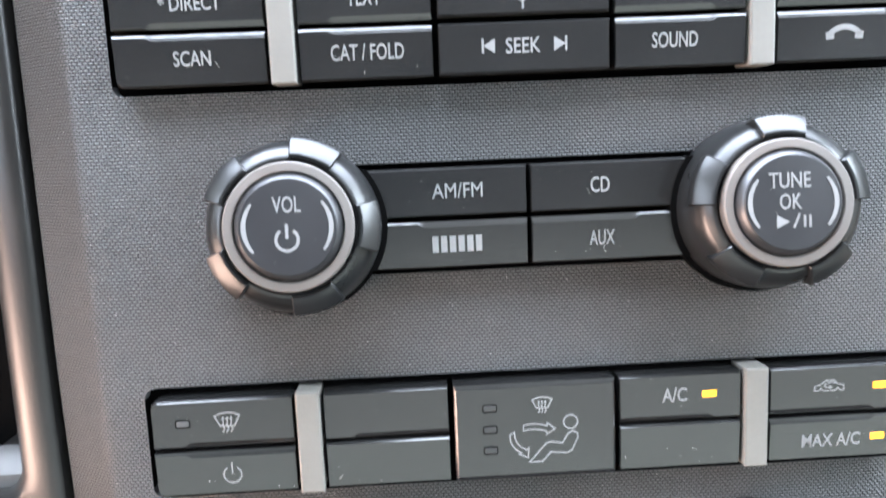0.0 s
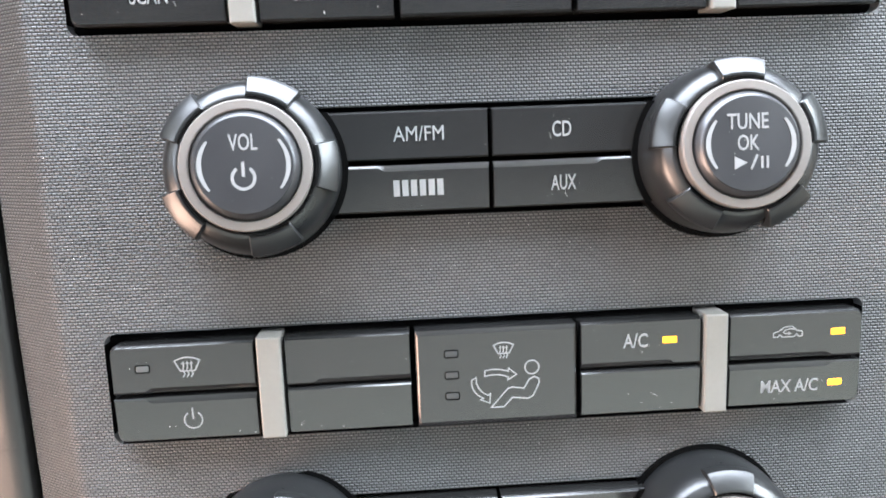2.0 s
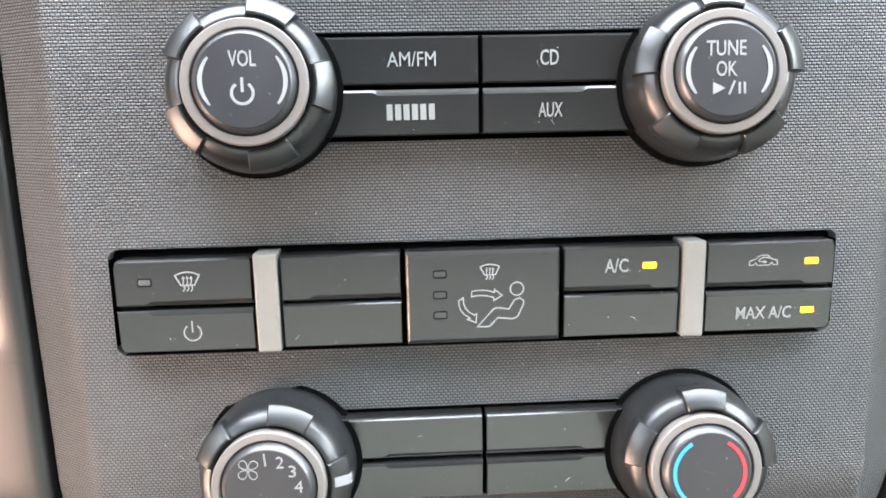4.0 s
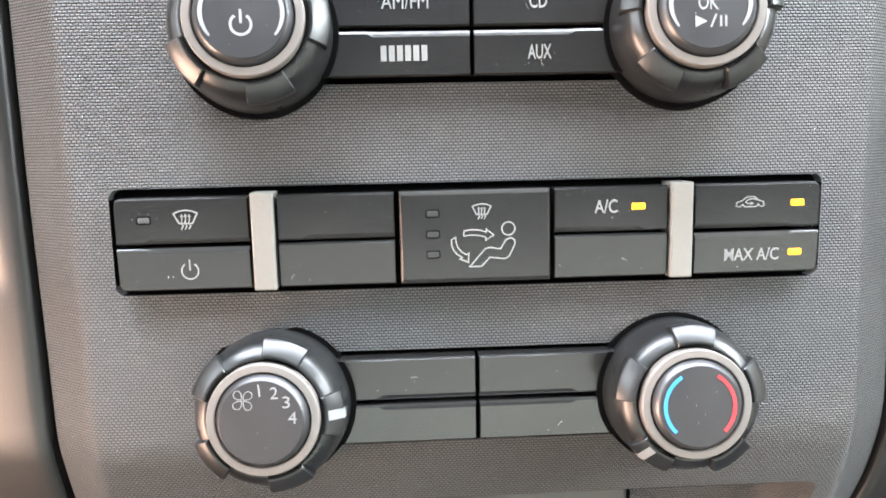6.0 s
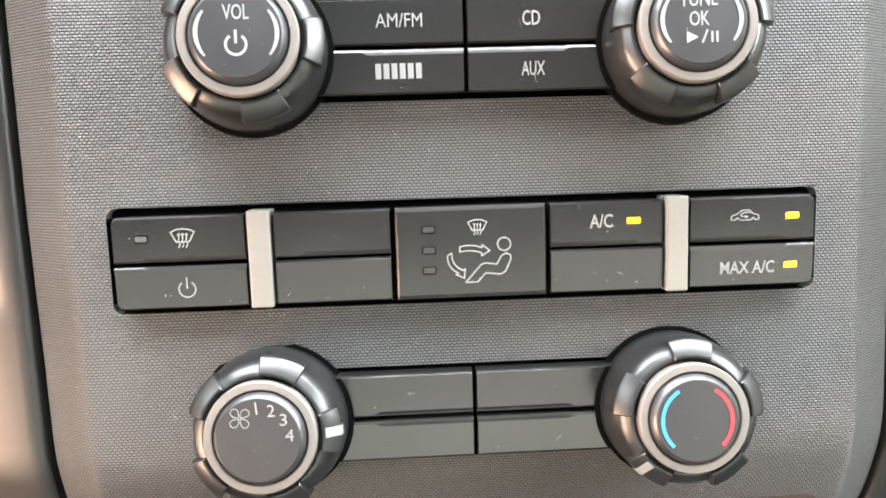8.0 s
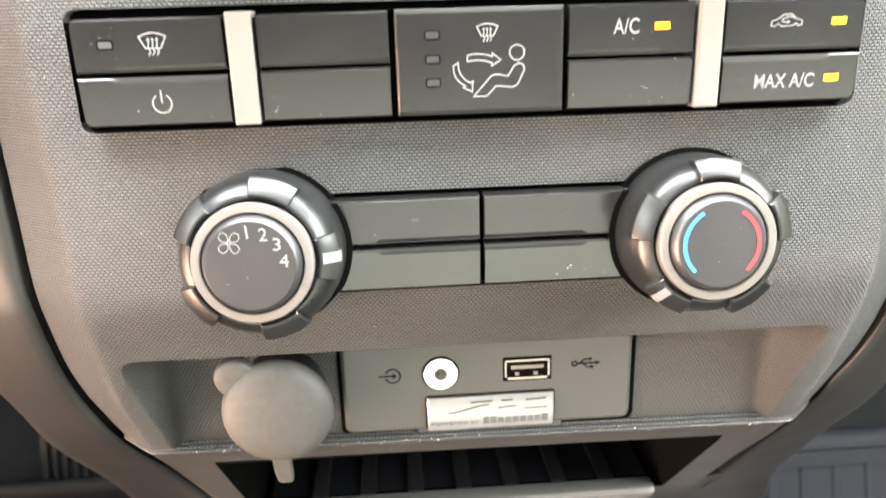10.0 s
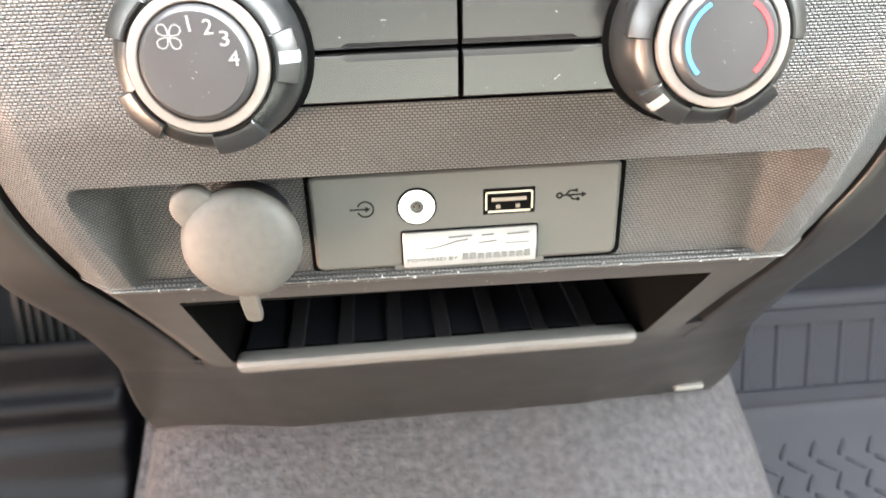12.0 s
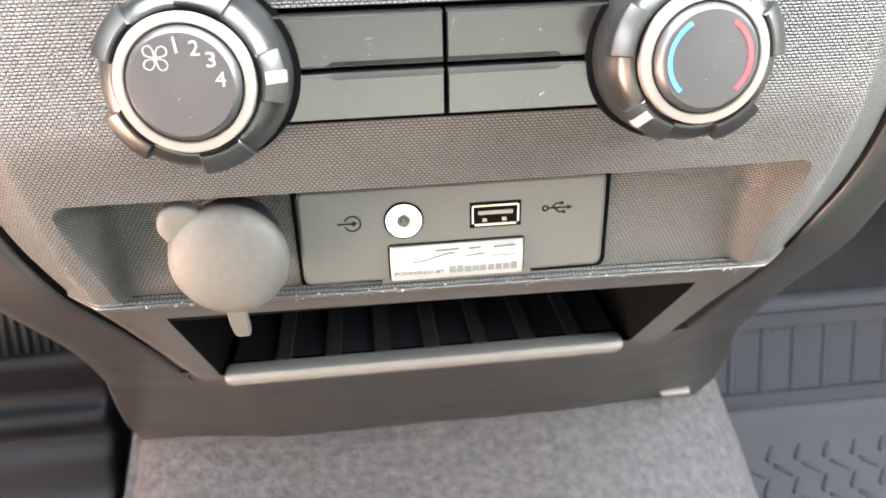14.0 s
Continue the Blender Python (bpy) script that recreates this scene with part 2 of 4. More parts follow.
def stroke(points, width, closed=False, bm=None, y=-INK, thick=INK + 0.05):
    """A flat printed line of that width along points (x, z), just proud of the face behind it."""
    bm = bm or bmesh.new()
    pts = [Vector(p) for p in points]
    n = len(pts)
    sides = []
    for i, p in enumerate(pts):
        before = pts[i - 1] if (i or closed) else None
        after = pts[(i + 1) % n] if (i < n - 1 or closed) else None
        d0 = (p - before).normalized() if before is not None else (after - p).normalized()
        d1 = (after - p).normalized() if after is not None else d0
        t = d0 + d1
        t = t.normalized() if t.length > 1e-4 else d0
        nrm = Vector((-t.y, t.x))
        k = width / 2 / max(0.45, abs(nrm.dot(Vector((-d0.y, d0.x)))))
        sides.append((p + nrm * k, p - nrm * k))
    rows = [[bm.verts.new((q.x, yy, q.y)) for q, yy in ((a, y), (b, y), (b, y + thick), (a, y + thick))] for a, b in sides]
    for i in range(n if closed else n - 1):
        a, b = rows[i], rows[(i + 1) % n]
        for j in range(4):
            bm.faces.new((a[j], a[(j + 1) % 4], b[(j + 1) % 4], b[j]))
    if not closed:
        bm.faces.new(rows[0])
        bm.faces.new(rows[-1][::-1])
    return bm


def blot(points, bm=None, y=-INK, thick=INK + 0.05):
    """A flat printed filled shape."""
    return loops([[(x, y + thick, z) for x, z in points], [(x, y, z) for x, z in points]], bm=bm)


def arc(cx, cz, r, a0, a1, n=18):
    return [(cx + r * math.cos(radians(a0 + (a1 - a0) * i / n)), cz + r * math.sin(radians(a0 + (a1 - a0) * i / n))) for i in range(n + 1)]


def lettering(text, high, wide, mat, parent, at, y=-INK, name="lettering", bold=0.0):
    """Printed letters, centred at (x, z) on the parent's face, that high and wide, in the built-in font."""
    curve = bpy.data.curves.new("letters", "FONT")
    curve.body, curve.align_x, curve.align_y = text, "CENTER", "CENTER"
    curve.size, curve.extrude, curve.offset, curve.resolution_u = 1.0, 0.02, bold, 3
    ob = new("letters", curve)
    bpy.context.view_layer.update()
    me = bpy.data.meshes.new_from_object(ob.evaluated_get(bpy.context.evaluated_depsgraph_get()))
    bpy.data.objects.remove(ob)
    co = np.empty(len(me.vertices) * 3)
    me.vertices.foreach_get("co", co)
    co = co.reshape(-1, 3)
    lo, hi = co.min(0), co.max(0)
    k, kx = high / (hi[1] - lo[1]), wide / (hi[0] - lo[0])
    mid = (lo + hi) / 2
    out = np.stack([(co[:, 0] - mid[0]) * kx, -co[:, 2] / 0.02 * 0.05 + 0.0, (co[:, 1] - mid[1]) * k], 1) * MM
    me.vertices.foreach_set("co", out.ravel())
    me.update()
    me.name = name
    me.materials.clear()
    me.materials.append(mat)
    return hang(name, me, parent, "", (at[0], y, at[1]))


# ---- the panel's surface ----
BEND_Z = [-400, -257, -194, -168, -120, -110, -94, -78, -61, 200]
BEND_Y = [250, 138, 92, 68, 26, 19, 13, 7.5, 2, 2]


def bend(z):
    return sum(float(np.interp(z + d, BEND_Z, BEND_Y)) for d in (-5, -2.5, 0, 2.5, 5)) / 5


EDGE_Z = [-195, -164, -131, -108, -98, -90, -75, -60, -40, 0, 200]
EDGE_LEFT = [88.5, 89, 92.5, 97, 100.3, 102.5, 103.2, 103.1, 103.3, 104, 104]
EDGE_RIGHT = [95, 94.5, 95, 98.8, 103.4, 106.3, 107.8, 107, 106.6, 106, 106]


def half_width(z, side=1):
    edge = EDGE_RIGHT if side > 0 else EDGE_LEFT
    return sum(float(np.interp(z + d, EDGE_Z, edge)) for d in (-8, -4, 0, 4, 8)) / 5


def roll_back(x, z):
    band = float(np.interp(z, (-115, -85), (9.5, 13.2)))
    t = abs(x) - (half_width(z, x) - band)
    return 0.5 * (t + math.sqrt(t * t + 1.0)) * 9.0 / band


def spread(*spans):
    out = set()
    for a, b, n in spans:
        out |= {round(a + (b - a) * i / n, 3) for i in range(n + 1)}
    return sorted(out)


# ---- the cab: floor, lining, openings ----
CAB = pose(0, 0, HEIGHT)


def setting(name, bm, mat, label, category, smooth=False):
    ob = new(name, mesh_of(name, bm, mat, smooth))
    return tagged(ob, label, category, kind="structure")


def wall_boxes(name, boxes, mat, label, category):
    bm = bmesh.new()
    for b in boxes:
        box(*b, bm=bm)
    return setting(name, bm, mat, label, category)


# left opening reaches down to 260 to let the added warm fill in
wall_boxes("wall_left", [(-860, -820, -790, 700, 0, 260), (-860, -820, -790, 700, 1230, 1330), (-860, -820, -790, -750, 260, 1230), (-860, -820, -80, 700, 260, 1230)],
           CLOTH, "unseen tan cab side, opened low for the fill lamp", "wall")
wall_boxes("wall_right", [(820, 860, -790, 700, 0, 860), (820, 860, -790, 700, 1230, 1330), (820, 860, -790, -650, 860, 1230), (820, 860, 20, 700, 860, 1230)],
           CLOTH, "plain tan door lining with a window opening", "wall")
# unseen rear wall in three tones, added to shape what the keys reflect
wall_boxes("wall_rear_foot", [(-860, 860, -790, -750, 0, 600)], PALE, "unseen pale cab back added as a reflector", "wall")
wall_boxes("wall_rear_low", [(-860, 860, -790, -750, 600, 815)], CLOTH, "unseen tan cab back, mid tone for reflections", "wall")
wall_boxes("wall_rear_high", [(-860, 860, -790, -750, 815, 1370)], DARKCLOTH, "unseen dark cab back that keeps reflections dark", "wall")
wall_boxes("wall_front", [(-860, 860, 700, 740, 0, 960), (-860, -820, 700, 740, 960, 1000), (820, 860, 700, 740, 960, 1000)],
           VOID, "dark bulkhead under the windshield opening", "wall")
wall_boxes("ceiling", [(-860, 860, -790, -40, 1330, 1370)], HEADCLOTH, "plain pale cab headlining", "ceiling")
# dashboard behind and beside the stack, plain
wall_boxes("wall_dash", [(-820, -152, 60, 700, 560, 800), (152, 820, 60, 700, 560, 800), (-820, 820, 175, 700, 762, 815)],
           VOID, "plain black dashboard body beside the centre stack", "dashboard")


def floor_sheet():
    """Cab floor with a carpeted tunnel hump in the middle, millimetres above the ground sheet."""
    bm = bmesh.new()
    xs = spread((-820, -260, 8), (-260, -90, 34), (-90, 130, 22), (130, 300, 34), (300, 820, 8))
    ys = spread((-790, -260, 8), (-260, 160, 84), (160, 700, 8))
    top, low = 620 - 304, 620 - 425

    def height(x, y):
        left = 1 / (1 + math.exp(-(x + 161) / 6.0))
        right = 1 / (1 + math.exp((x - 199) / 6.0))
        z = low + (top - low) * left * right
        crown = 5 * (1 - ((x - 15) / 150) ** 2) if -138 < x < 185 else 0
        # the right shoulder rounds off gently, the left one more tightly
        if -150 < x < 212:
            z -= 0.0022 * max(0, x - 50) ** 2 + 0.005 * max(0, -105 - x) ** 2
        return z + max(0, crown) - 0.02 * (60 - y) + 1.6 * noise.noise(Vector((x * 0.035, y * 0.035, 0)))

    rows = [[bm.verts.new((x, y, height(x, y))) for x in xs] for y in ys]
    for a, b in zip(rows, rows[1:]):
        for i in range(len(xs) - 1):
            f = bm.faces.new((a[i], a[i + 1], b[i + 1], b[i]))
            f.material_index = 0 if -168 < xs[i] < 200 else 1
    return bm


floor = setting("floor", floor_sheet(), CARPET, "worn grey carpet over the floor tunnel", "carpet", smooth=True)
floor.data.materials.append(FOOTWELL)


# ---- centre stack fascia ----
CUTS = [(-82.3, 82.3, 61.4, 85.2), (-36, 36, 23.1, 45.9), (-82.2, 82.2, -23.4, 0.9), (-37, 37, -61.3, -38.3), (-72.5, 72.5, -168, -119.6)]
RECESS_BACK = 22.7


WALL_Z = [-112, -103, -94, -85, -79]
WALL_LEFT = [80.9, 81.9, 84.0, 85.7, 86.3]
WALL_RIGHT = [82.0, 82.8, 85.2, 87.9, 88.9]


def recess(x, z):
    """0 outside the shallow tray under the climate knobs, 1 inside it; its end walls lean and narrow towards the shelf."""
    inner = 80.7 if x > 0 else 79.5
    outer = float(np.interp(z, WALL_Z, WALL_RIGHT if x > 0 else WALL_LEFT))
    if z > -83:
        outer -= 4.5 * (1 - math.sqrt(max(0, 1 - ((z + 83) / 5) ** 2)))
        inner -= 1.5 * (1 - math.sqrt(max(0, 1 - ((z + 83) / 5) ** 2)))
    inner -= 2.6
    a = min(1, max(0, (abs(x) - inner) / max(0.8, outer - inner))) ** 1.55
    top = min(1, max(0, (z + 80.2) / 1.7))
    low = min(1, max(0, (-110.2 - z) / 1.3))
    s = 1 - min(1, (a ** 4 + top ** 4 + low ** 4) ** 0.25)
    return 0.75 * s + 0.25 * s * s * (3 - 2 * s)


def shelf_lip(z):
    """The rounded lip along the tray's shelf."""
    return 1.5 * math.exp(-((z + 112.2) / 0.85) ** 2)


def skew(z):
    """The shelf and the slot's upper edge run slightly downhill to the right."""
    return float(np.interp(z, (-165, -125, -108, -84), (0, 0.013, 0.013, 0.002)))


def fascia_mesh():
    xs = spread((-101, -86, 20), (-86, -77, 24), (-77, 72, 60), (72, 92, 44), (92, 101, 14))
    zs = spread((-172, -115, 29), (-115, -109, 24), (-109, -83, 14), (-83, -74, 26), (-74, -58, 12), (-58, 118, 44))
    xs = sorted(set(xs) | {v for c in CUTS for v in c[:2]})
    zs = sorted(set(zs) | {v for c in CUTS for v in c[2:]})
    bm = bmesh.new()

    def place(u, z, sunk=1.0):
        x = u if abs(u) <= 83 else math.copysign(83 + (abs(u) - 83) * (half_width(z, u) - 83) / 18, u)
        y = bend(z) + roll_back(x, z)
        s = recess(x, z) * sunk
        return Vector((x, y + (max(RECESS_BACK, y) - y) * s - shelf_lip(z) * sunk, z - skew(z) * x))

    grid = {}

    def vert(i, j):
        if (i, j) not in grid:
            grid[i, j] = bm.verts.new(place(xs[i], zs[j]))
        return grid[i, j]

    inside = lambda x, z: any(c[0] < x < c[1] and c[2] < z < c[3] for c in CUTS)
    kept = {(i, j) for i in range(len(xs) - 1) for j in range(len(zs) - 1) if not inside((xs[i] + xs[i + 1]) / 2, (zs[j] + zs[j + 1]) / 2)}
    # grain runs along the surface: lengths measured inwards from both sides, and down the bend
    mid = min(range(len(xs)), key=lambda i: abs(xs[i]))
    along = {}
    for j, z in enumerate(zs):
        flat, deep = [place(x, z, 0.0) for x in xs], [place(x, z) for x in xs]
        for side, ids in ((-1, range(0, mid + 1)), (1, range(len(xs) - 1, mid, -1))):
            ids = list(ids)
            inner = ids if side < 0 else ids + [mid]
            u = side * sum((flat[a] - flat[b]).length for a, b in zip(inner, inner[1:]))
            for a, b in zip(ids, ids[1:] + [None]):
                along[a, j] = u
                if b is not None:
                    u -= side * (deep[a] - deep[b]).length
    down = [0.0]
    for a, b in zip(zs, zs[1:]):
        down.append(down[-1] + math.hypot(b - a, bend(b) - bend(a)))
    grain = bm.loops.layers.uv.new("grain")
    for i, j in kept:
        f = bm.faces.new((vert(i, j), vert(i + 1, j), vert(i + 1, j + 1), vert(i, j + 1)))
        for loop, (a, b) in zip(f.loops, ((i, j), (i + 1, j), (i + 1, j + 1), (i, j + 1))):
            loop[grain].uv = (along[a, b], down[b])
        if zs[j] < -111.9:
            f.material_index = 2
    edges = [e for e in bm.edges if e.is_boundary]
    made = bmesh.ops.extrude_edge_only(bm, edges=edges)["geom"]
    for v in made:
        if isinstance(v, bmesh.types.BMVert):
            v.co.y += 8
        elif isinstance(v, bmesh.types.BMFace):
            v.material_index = 1
    return bm


stack = thing("centre_stack", "grained dark plastic dashboard centre stack with rounded sides", "dashboard")
fascia = part("fascia", fascia_mesh(), GRAIN, stack, smooth=True)
fascia.data.materials.append(VOID)
fascia.data.materials.append(BEZEL)
for n, (x0, x1, z0, z1) in enumerate(CUTS[:4]):
    part("well", box(x0 - 0.5, x1 + 0.5, 5.2, 7.5, z0 - 0.5, z1 + 0.5), VOID, stack, "black button well")


def well_corner(cx, cz, sx, sz, r=2.2):
    """A small black fillet in a well's corner, level with the fascia's inner edge."""
    curve = [(cx - sx * r * (1 - math.sin(radians(a))), cz - sz * r * (1 - math.cos(radians(a)))) for a in range(0, 91, 15)]
    ring = [(cx + sx * 0.4, cz + sz * 0.4)] + curve
    return loops([[(x, 7.0, z) for x, z in ring], [(x, 2.05, z) for x, z in ring]])


for x0, x1, z0, z1 in (CUTS[0], CUTS[2]):
    for sx, sz in ((-1, -1), (-1, 1), (1, -1), (1, 1)):
        part("well_corner", well_corner(x1 if sx > 0 else x0, z1 if sz > 0 else z0, sx, sz), GREYCORNER, stack, "grained corner fillet")


# ---- trim round the stack and the foot of the console ----
OUT_Z = [-300, -260, -225, -188, -160, -130, -95, -70, 200]
OUT_LEFT = [150, 146, 138, 127, 120, 120, 124, 138, 145]
OUT_RIGHT = [164, 160, 150, 134, 127, 124, 126, 138, 145]


def outer_edge(z, side):
    edge = OUT_RIGHT if side > 0 else OUT_LEFT
    if side < 0 and z > -26.5:
        # an open pocket beside the stack, with a rounded lower end
        return 117.0 + (0 if z > -19.5 else 7 * (1 - math.sqrt(max(0, 1 - ((-19.5 - z) / 7) ** 2))))
    return sum(float(np.interp(z + d, OUT_Z, edge)) for d in (-12, -6, 0, 6, 12)) / 5


def trim_gap(z, side):
    return float(np.interp(z, (-130, -105), (0.6 if side < 0 else 6.2, 1.7)))


def trim_depth(x, z):
    """How deep the smooth trim lies at x, z: level in the middle, then falling off towards its outer edge."""
    a, b = half_width(z, x) + trim_gap(z, x), outer_edge(z, x)
    s = min(1, max(0, (abs(x) - 70) / (a - 70)))
    s = s * s * (3 - 2 * s)
    dx = max(0, abs(x) - a)
    lip = 1.6 * math.exp(-dx / 0.9) if abs(x) >= a - 0.01 and z > -180 else 0.0
    return bend(z) + 4.0 + 3.2 * s + 0.14 * dx + lip + 5.0 * max(0, 1 - (b - abs(x)) / 5) ** 2


def trim_surface(side, z0, z1, steps):
    bm = bmesh.new()
    us = [0, 0.012, 0.03, 0.06, 0.12, 0.25, 0.45, 0.7, 0.86, 0.93, 0.97, 1.0]
    rows = []
    for j in range(steps + 1):
        z = z0 + (z1 - z0) * j / steps
        a, b = half_width(z, side) + trim_gap(z, side), outer_edge(z, side)
        row = [bm.verts.new((side * (a + (b - a) * u), trim_depth(side * (a + (b - a) * u), z), z)) for u in us]
        rows.append([bm.verts.new((side * a, row[0].co.y + 14, z))] + row + [bm.verts.new((side * (b + 1), row[-1].co.y + 90, z))])
    for a, b in zip(rows, rows[1:]):
        for i in range(len(a) - 1):
            bm.faces.new((a[i], a[i + 1], b[i + 1], b[i]))
    return bm


trim = thing("console_trim", "smooth dark grey plastic trim round the centre stack", "trim")
part("side_trim", trim_surface(-1, 118, -192, 310), TRIM, trim, smooth=True)
part("side_trim", trim_surface(1, 118, -192, 94), TRIM, trim, smooth=True)


part("pocket", box(-160, -116.5, 62, 66, -40, 118), VOID, trim, "dark open pocket")
bm = loops([[(x, y, z) for y, z in ((60, -36), (22, -30), (18, -27), (18, -23), (21, -19.5), (25, -18.5), (29, -20), (32, -27), (60, -32))] for x in (-160, -119.5, -117.2)])
part("pocket_lip", bm, LIPGREY, trim, "pale rounded pocket lip", smooth=True)


def foot_surface():
    bm = bmesh.new()
    rows = []
    for j in range(44):
        z = -174.5 - (285 - 174.5) * j / 43
        left, right = outer_edge(z, -1), outer_edge(z, 1)
        row = []
        for i in range(81):
            x = -left + (left + right) * i / 80
            side = half_width(z, x)
            y = trim_depth(x, z)
            if z > -192 and abs(x) > side:
                y += 0.4
            row.append(bm.verts.new((x, y, z)))
        first = bm.verts.new((row[0].co.x - 1, row[0].co.y + 90, z))
        last = bm.verts.new((row[-1].co.x + 1, row[-1].co.y + 90, z))
        rows.append([first] + row + [last])
    for a, b in zip(rows, rows[1:]):
        for i in range(len(a) - 1):
            bm.faces.new((a[i], a[i + 1], b[i + 1], b[i]))
    top = [bm.verts.new((v.co.x, v.co.y + 20, v.co.z)) for v in rows[0][1:-1]]
    for i in range(len(top) - 1):
        bm.faces.new((rows[0][i + 1], rows[0][i + 2], top[i + 1], top[i]))
    return bm


part("foot_cover", foot_surface(), TRIM, trim, smooth=True)
part("fastener", plate(127, 143, -264.5, -261.0, 1.7, bend(-262.5) + 8.8, bend(-262.5) + 16, 1.2), LIPGREY, trim, "pale plastic fastener", smooth=True)


# ---- buttons ----
def key_mesh(wide, high, front=-1.5, ridge="", jog=0.22, soft=0.42, big=1.15, deep=6.0):
    """A push key centred on the origin. ridge: 'top' or 'bottom', the edge with the broad finger chamfer, which starts at the jog;
    a negative jog counts from the other end."""
    w, h = wide / 2, high / 2
    flip = ridge == "bottom"
    far = jog < 0
    xj = -w + 2 * w * abs(jog)
    t = soft if not ridge else big
    outer = [(-w, h), (xj, h), (xj + 1.2, h), (w, h), (w, -h), (-w, -h)]
    s = soft
    e = s * (0.4 if soft < 0.9 else 0.5)
    inner = [(-w + e, h - s), (xj, h - s), (xj + 1.2, h - t), (w - e, h - t), (w - e, -h + s), (-w + e, -h + s)]
    fix = lambda pts: [(-x if far else x, -z if flip else z) for x, z in pts]
    outer, inner = fix(outer), fix(inner)
    cut = [front + (0.66 if soft < 0.9 else 0.45)] * 6
    if ridge:
        cut[2] = cut[3] = front + 0.58
        cut[0] = cut[1] = front + 0.3
    turn = [(ox * 0.5 + ix * 0.5, oz * 0.5 + iz * 0.5) for (ox, oz), (ix, iz) in zip(outer, inner)]
    return loops([[(x, deep, z) for x, z in outer], [(x, c, z) for (x, z), c in zip(outer, cut)],
                  [(x, front + 0.46 * (c - front), z) for (x, z), c in zip(turn, cut)], [(x, front, z) for x, z in inner]])


def key(parent, x0, x1, z0, z1, label="", front=-1.5, corner=None, nod=0.0, **more):
    g = 0.18
    bm = key_mesh(x1 - x0 - 2 * g, z1 - z0 - 2 * g, front, **more)
    if corner:
        cx, cz = corner[0] * (x1 - x0) / 2, corner[1] * (z1 - z0) / 2
        near = lambda v: math.hypot(v.co.x - cx, v.co.z - cz) < 2.4
        edges = [e for e in bm.edges if near(e.verts[0]) and near(e.verts[1]) and abs(e.verts[0].co.y - e.verts[1].co.y) > 0.02]
        bmesh.ops.bevel(bm, geom=edges, offset=1.3, segments=4, affect="EDGES", profile=0.5)
    k = part("button", bm, SATIN, parent, label, ((x0 + x1) / 2, 0, (z0 + z1) / 2))
    if nod:
        k.matrix_basis = k.matrix_basis @ Matrix.Rotation(radians(nod), 4, "X")
    return k, ((x0 + x1) / 2, (z0 + z1) / 2), front - INK


def on(k, x, z):
    """A place on the panel, seen from the middle of that key."""
    return (x - k[1][0], z - k[1][1])


def shift(points, k, x, z, s=1.0):
    dx, dz = on(k, x, z)
    return [(px * s + dx, pz * s + dz) for px, pz in points]


def mark(k, bm, name="symbol", mat=None, label=""):
    return part(name, bm, mat or LEGEND, k[0], label, (0, k[2] + INK, 0))


def write(k, text, x, z, high, wide, mat=None, bold=0.008):
    return lettering(text, high, wide, mat or LEGEND, k[0], on(k, x, z), y=k[2], bold=bold)


def lamp(k, x, z, lit, dim=False):
    dx, dz = on(k, x, z)
    w, h = (1.55, 0.72) if lit else (1.25, 0.6)
    part("indicator_lamp", plate(dx - w, dx + w, dz - h, dz + h, 0.25, k[2] + INK - 0.12, k[2] + 1.0, 0.1), AMBER if lit else (LAMP_DIM if dim else LAMP_OFF), k[0], "lit amber lamp" if lit else "unlit grey lamp")
    if not lit:
        bm = stroke(rounded(dx - w - 0.18, dx + w + 0.18, dz - h - 0.18, dz + h + 0.18, 0.3, 3), 0.22, closed=True)
        mark(k, bm, "lamp_frame", VOID)


def power_symbol(k, x, z, r, width):
    bm = stroke(shift(arc(0, 0, r, 125, 415, 26), k, x, z), width)
    stroke(shift([(0, 0.1 * r), (0, 1.45 * r)], k, x, z), width, bm=bm)
    mark(k, bm, "power_symbol")


def screen_symbol(k, x, z, s, width=0.3):
    """A curved windscreen outline with three rising warm-air lines."""
    shape = [(-2.65, 1.2), (-1.4, 1.75), (0, 1.95), (1.4, 1.75), (2.65, 1.2), (1.5, -1.05), (-1.5, -1.05)]
    bm = stroke(shift(shape, k, x, z, s), width, closed=True)
    for i in (-0.85, 0, 0.85):
        stroke(shift([(i - 0.25, -2.4), (i + 0.22, -1.7), (i - 0.18, -0.9), (i, -0.2), (i, 0.85)], k, x, z, s), width * 0.85, bm=bm)
        blot(shift([(i - 0.42, 0.45), (i + 0.42, 0.45), (i, 1.1)], k, x, z, s), bm=bm)
    mark(k, bm, "screen_symbol")


def arrow_outline(p0, p1, sag, wide, head):
    """The outline of a bent arrow from p0 to p1."""
    a, b = Vector(p0), Vector(p1)
    d = (b - a).normalized()
    n = Vector((-d.y, d.x))
    body = b - d * head
    mid = (a + body) / 2 + n * sag
    w = wide / 2
    path = [a, a.lerp(mid, 0.5) + n * sag * 0.25, mid, mid.lerp(body, 0.5) + n * sag * 0.25, body]
    up = [p + n * w for p in path]
    down = [p - n * w for p in path]
    return [tuple(p) for p in up + [body + n * w * 2.1, b, body - n * w * 2.1] + down[::-1]]


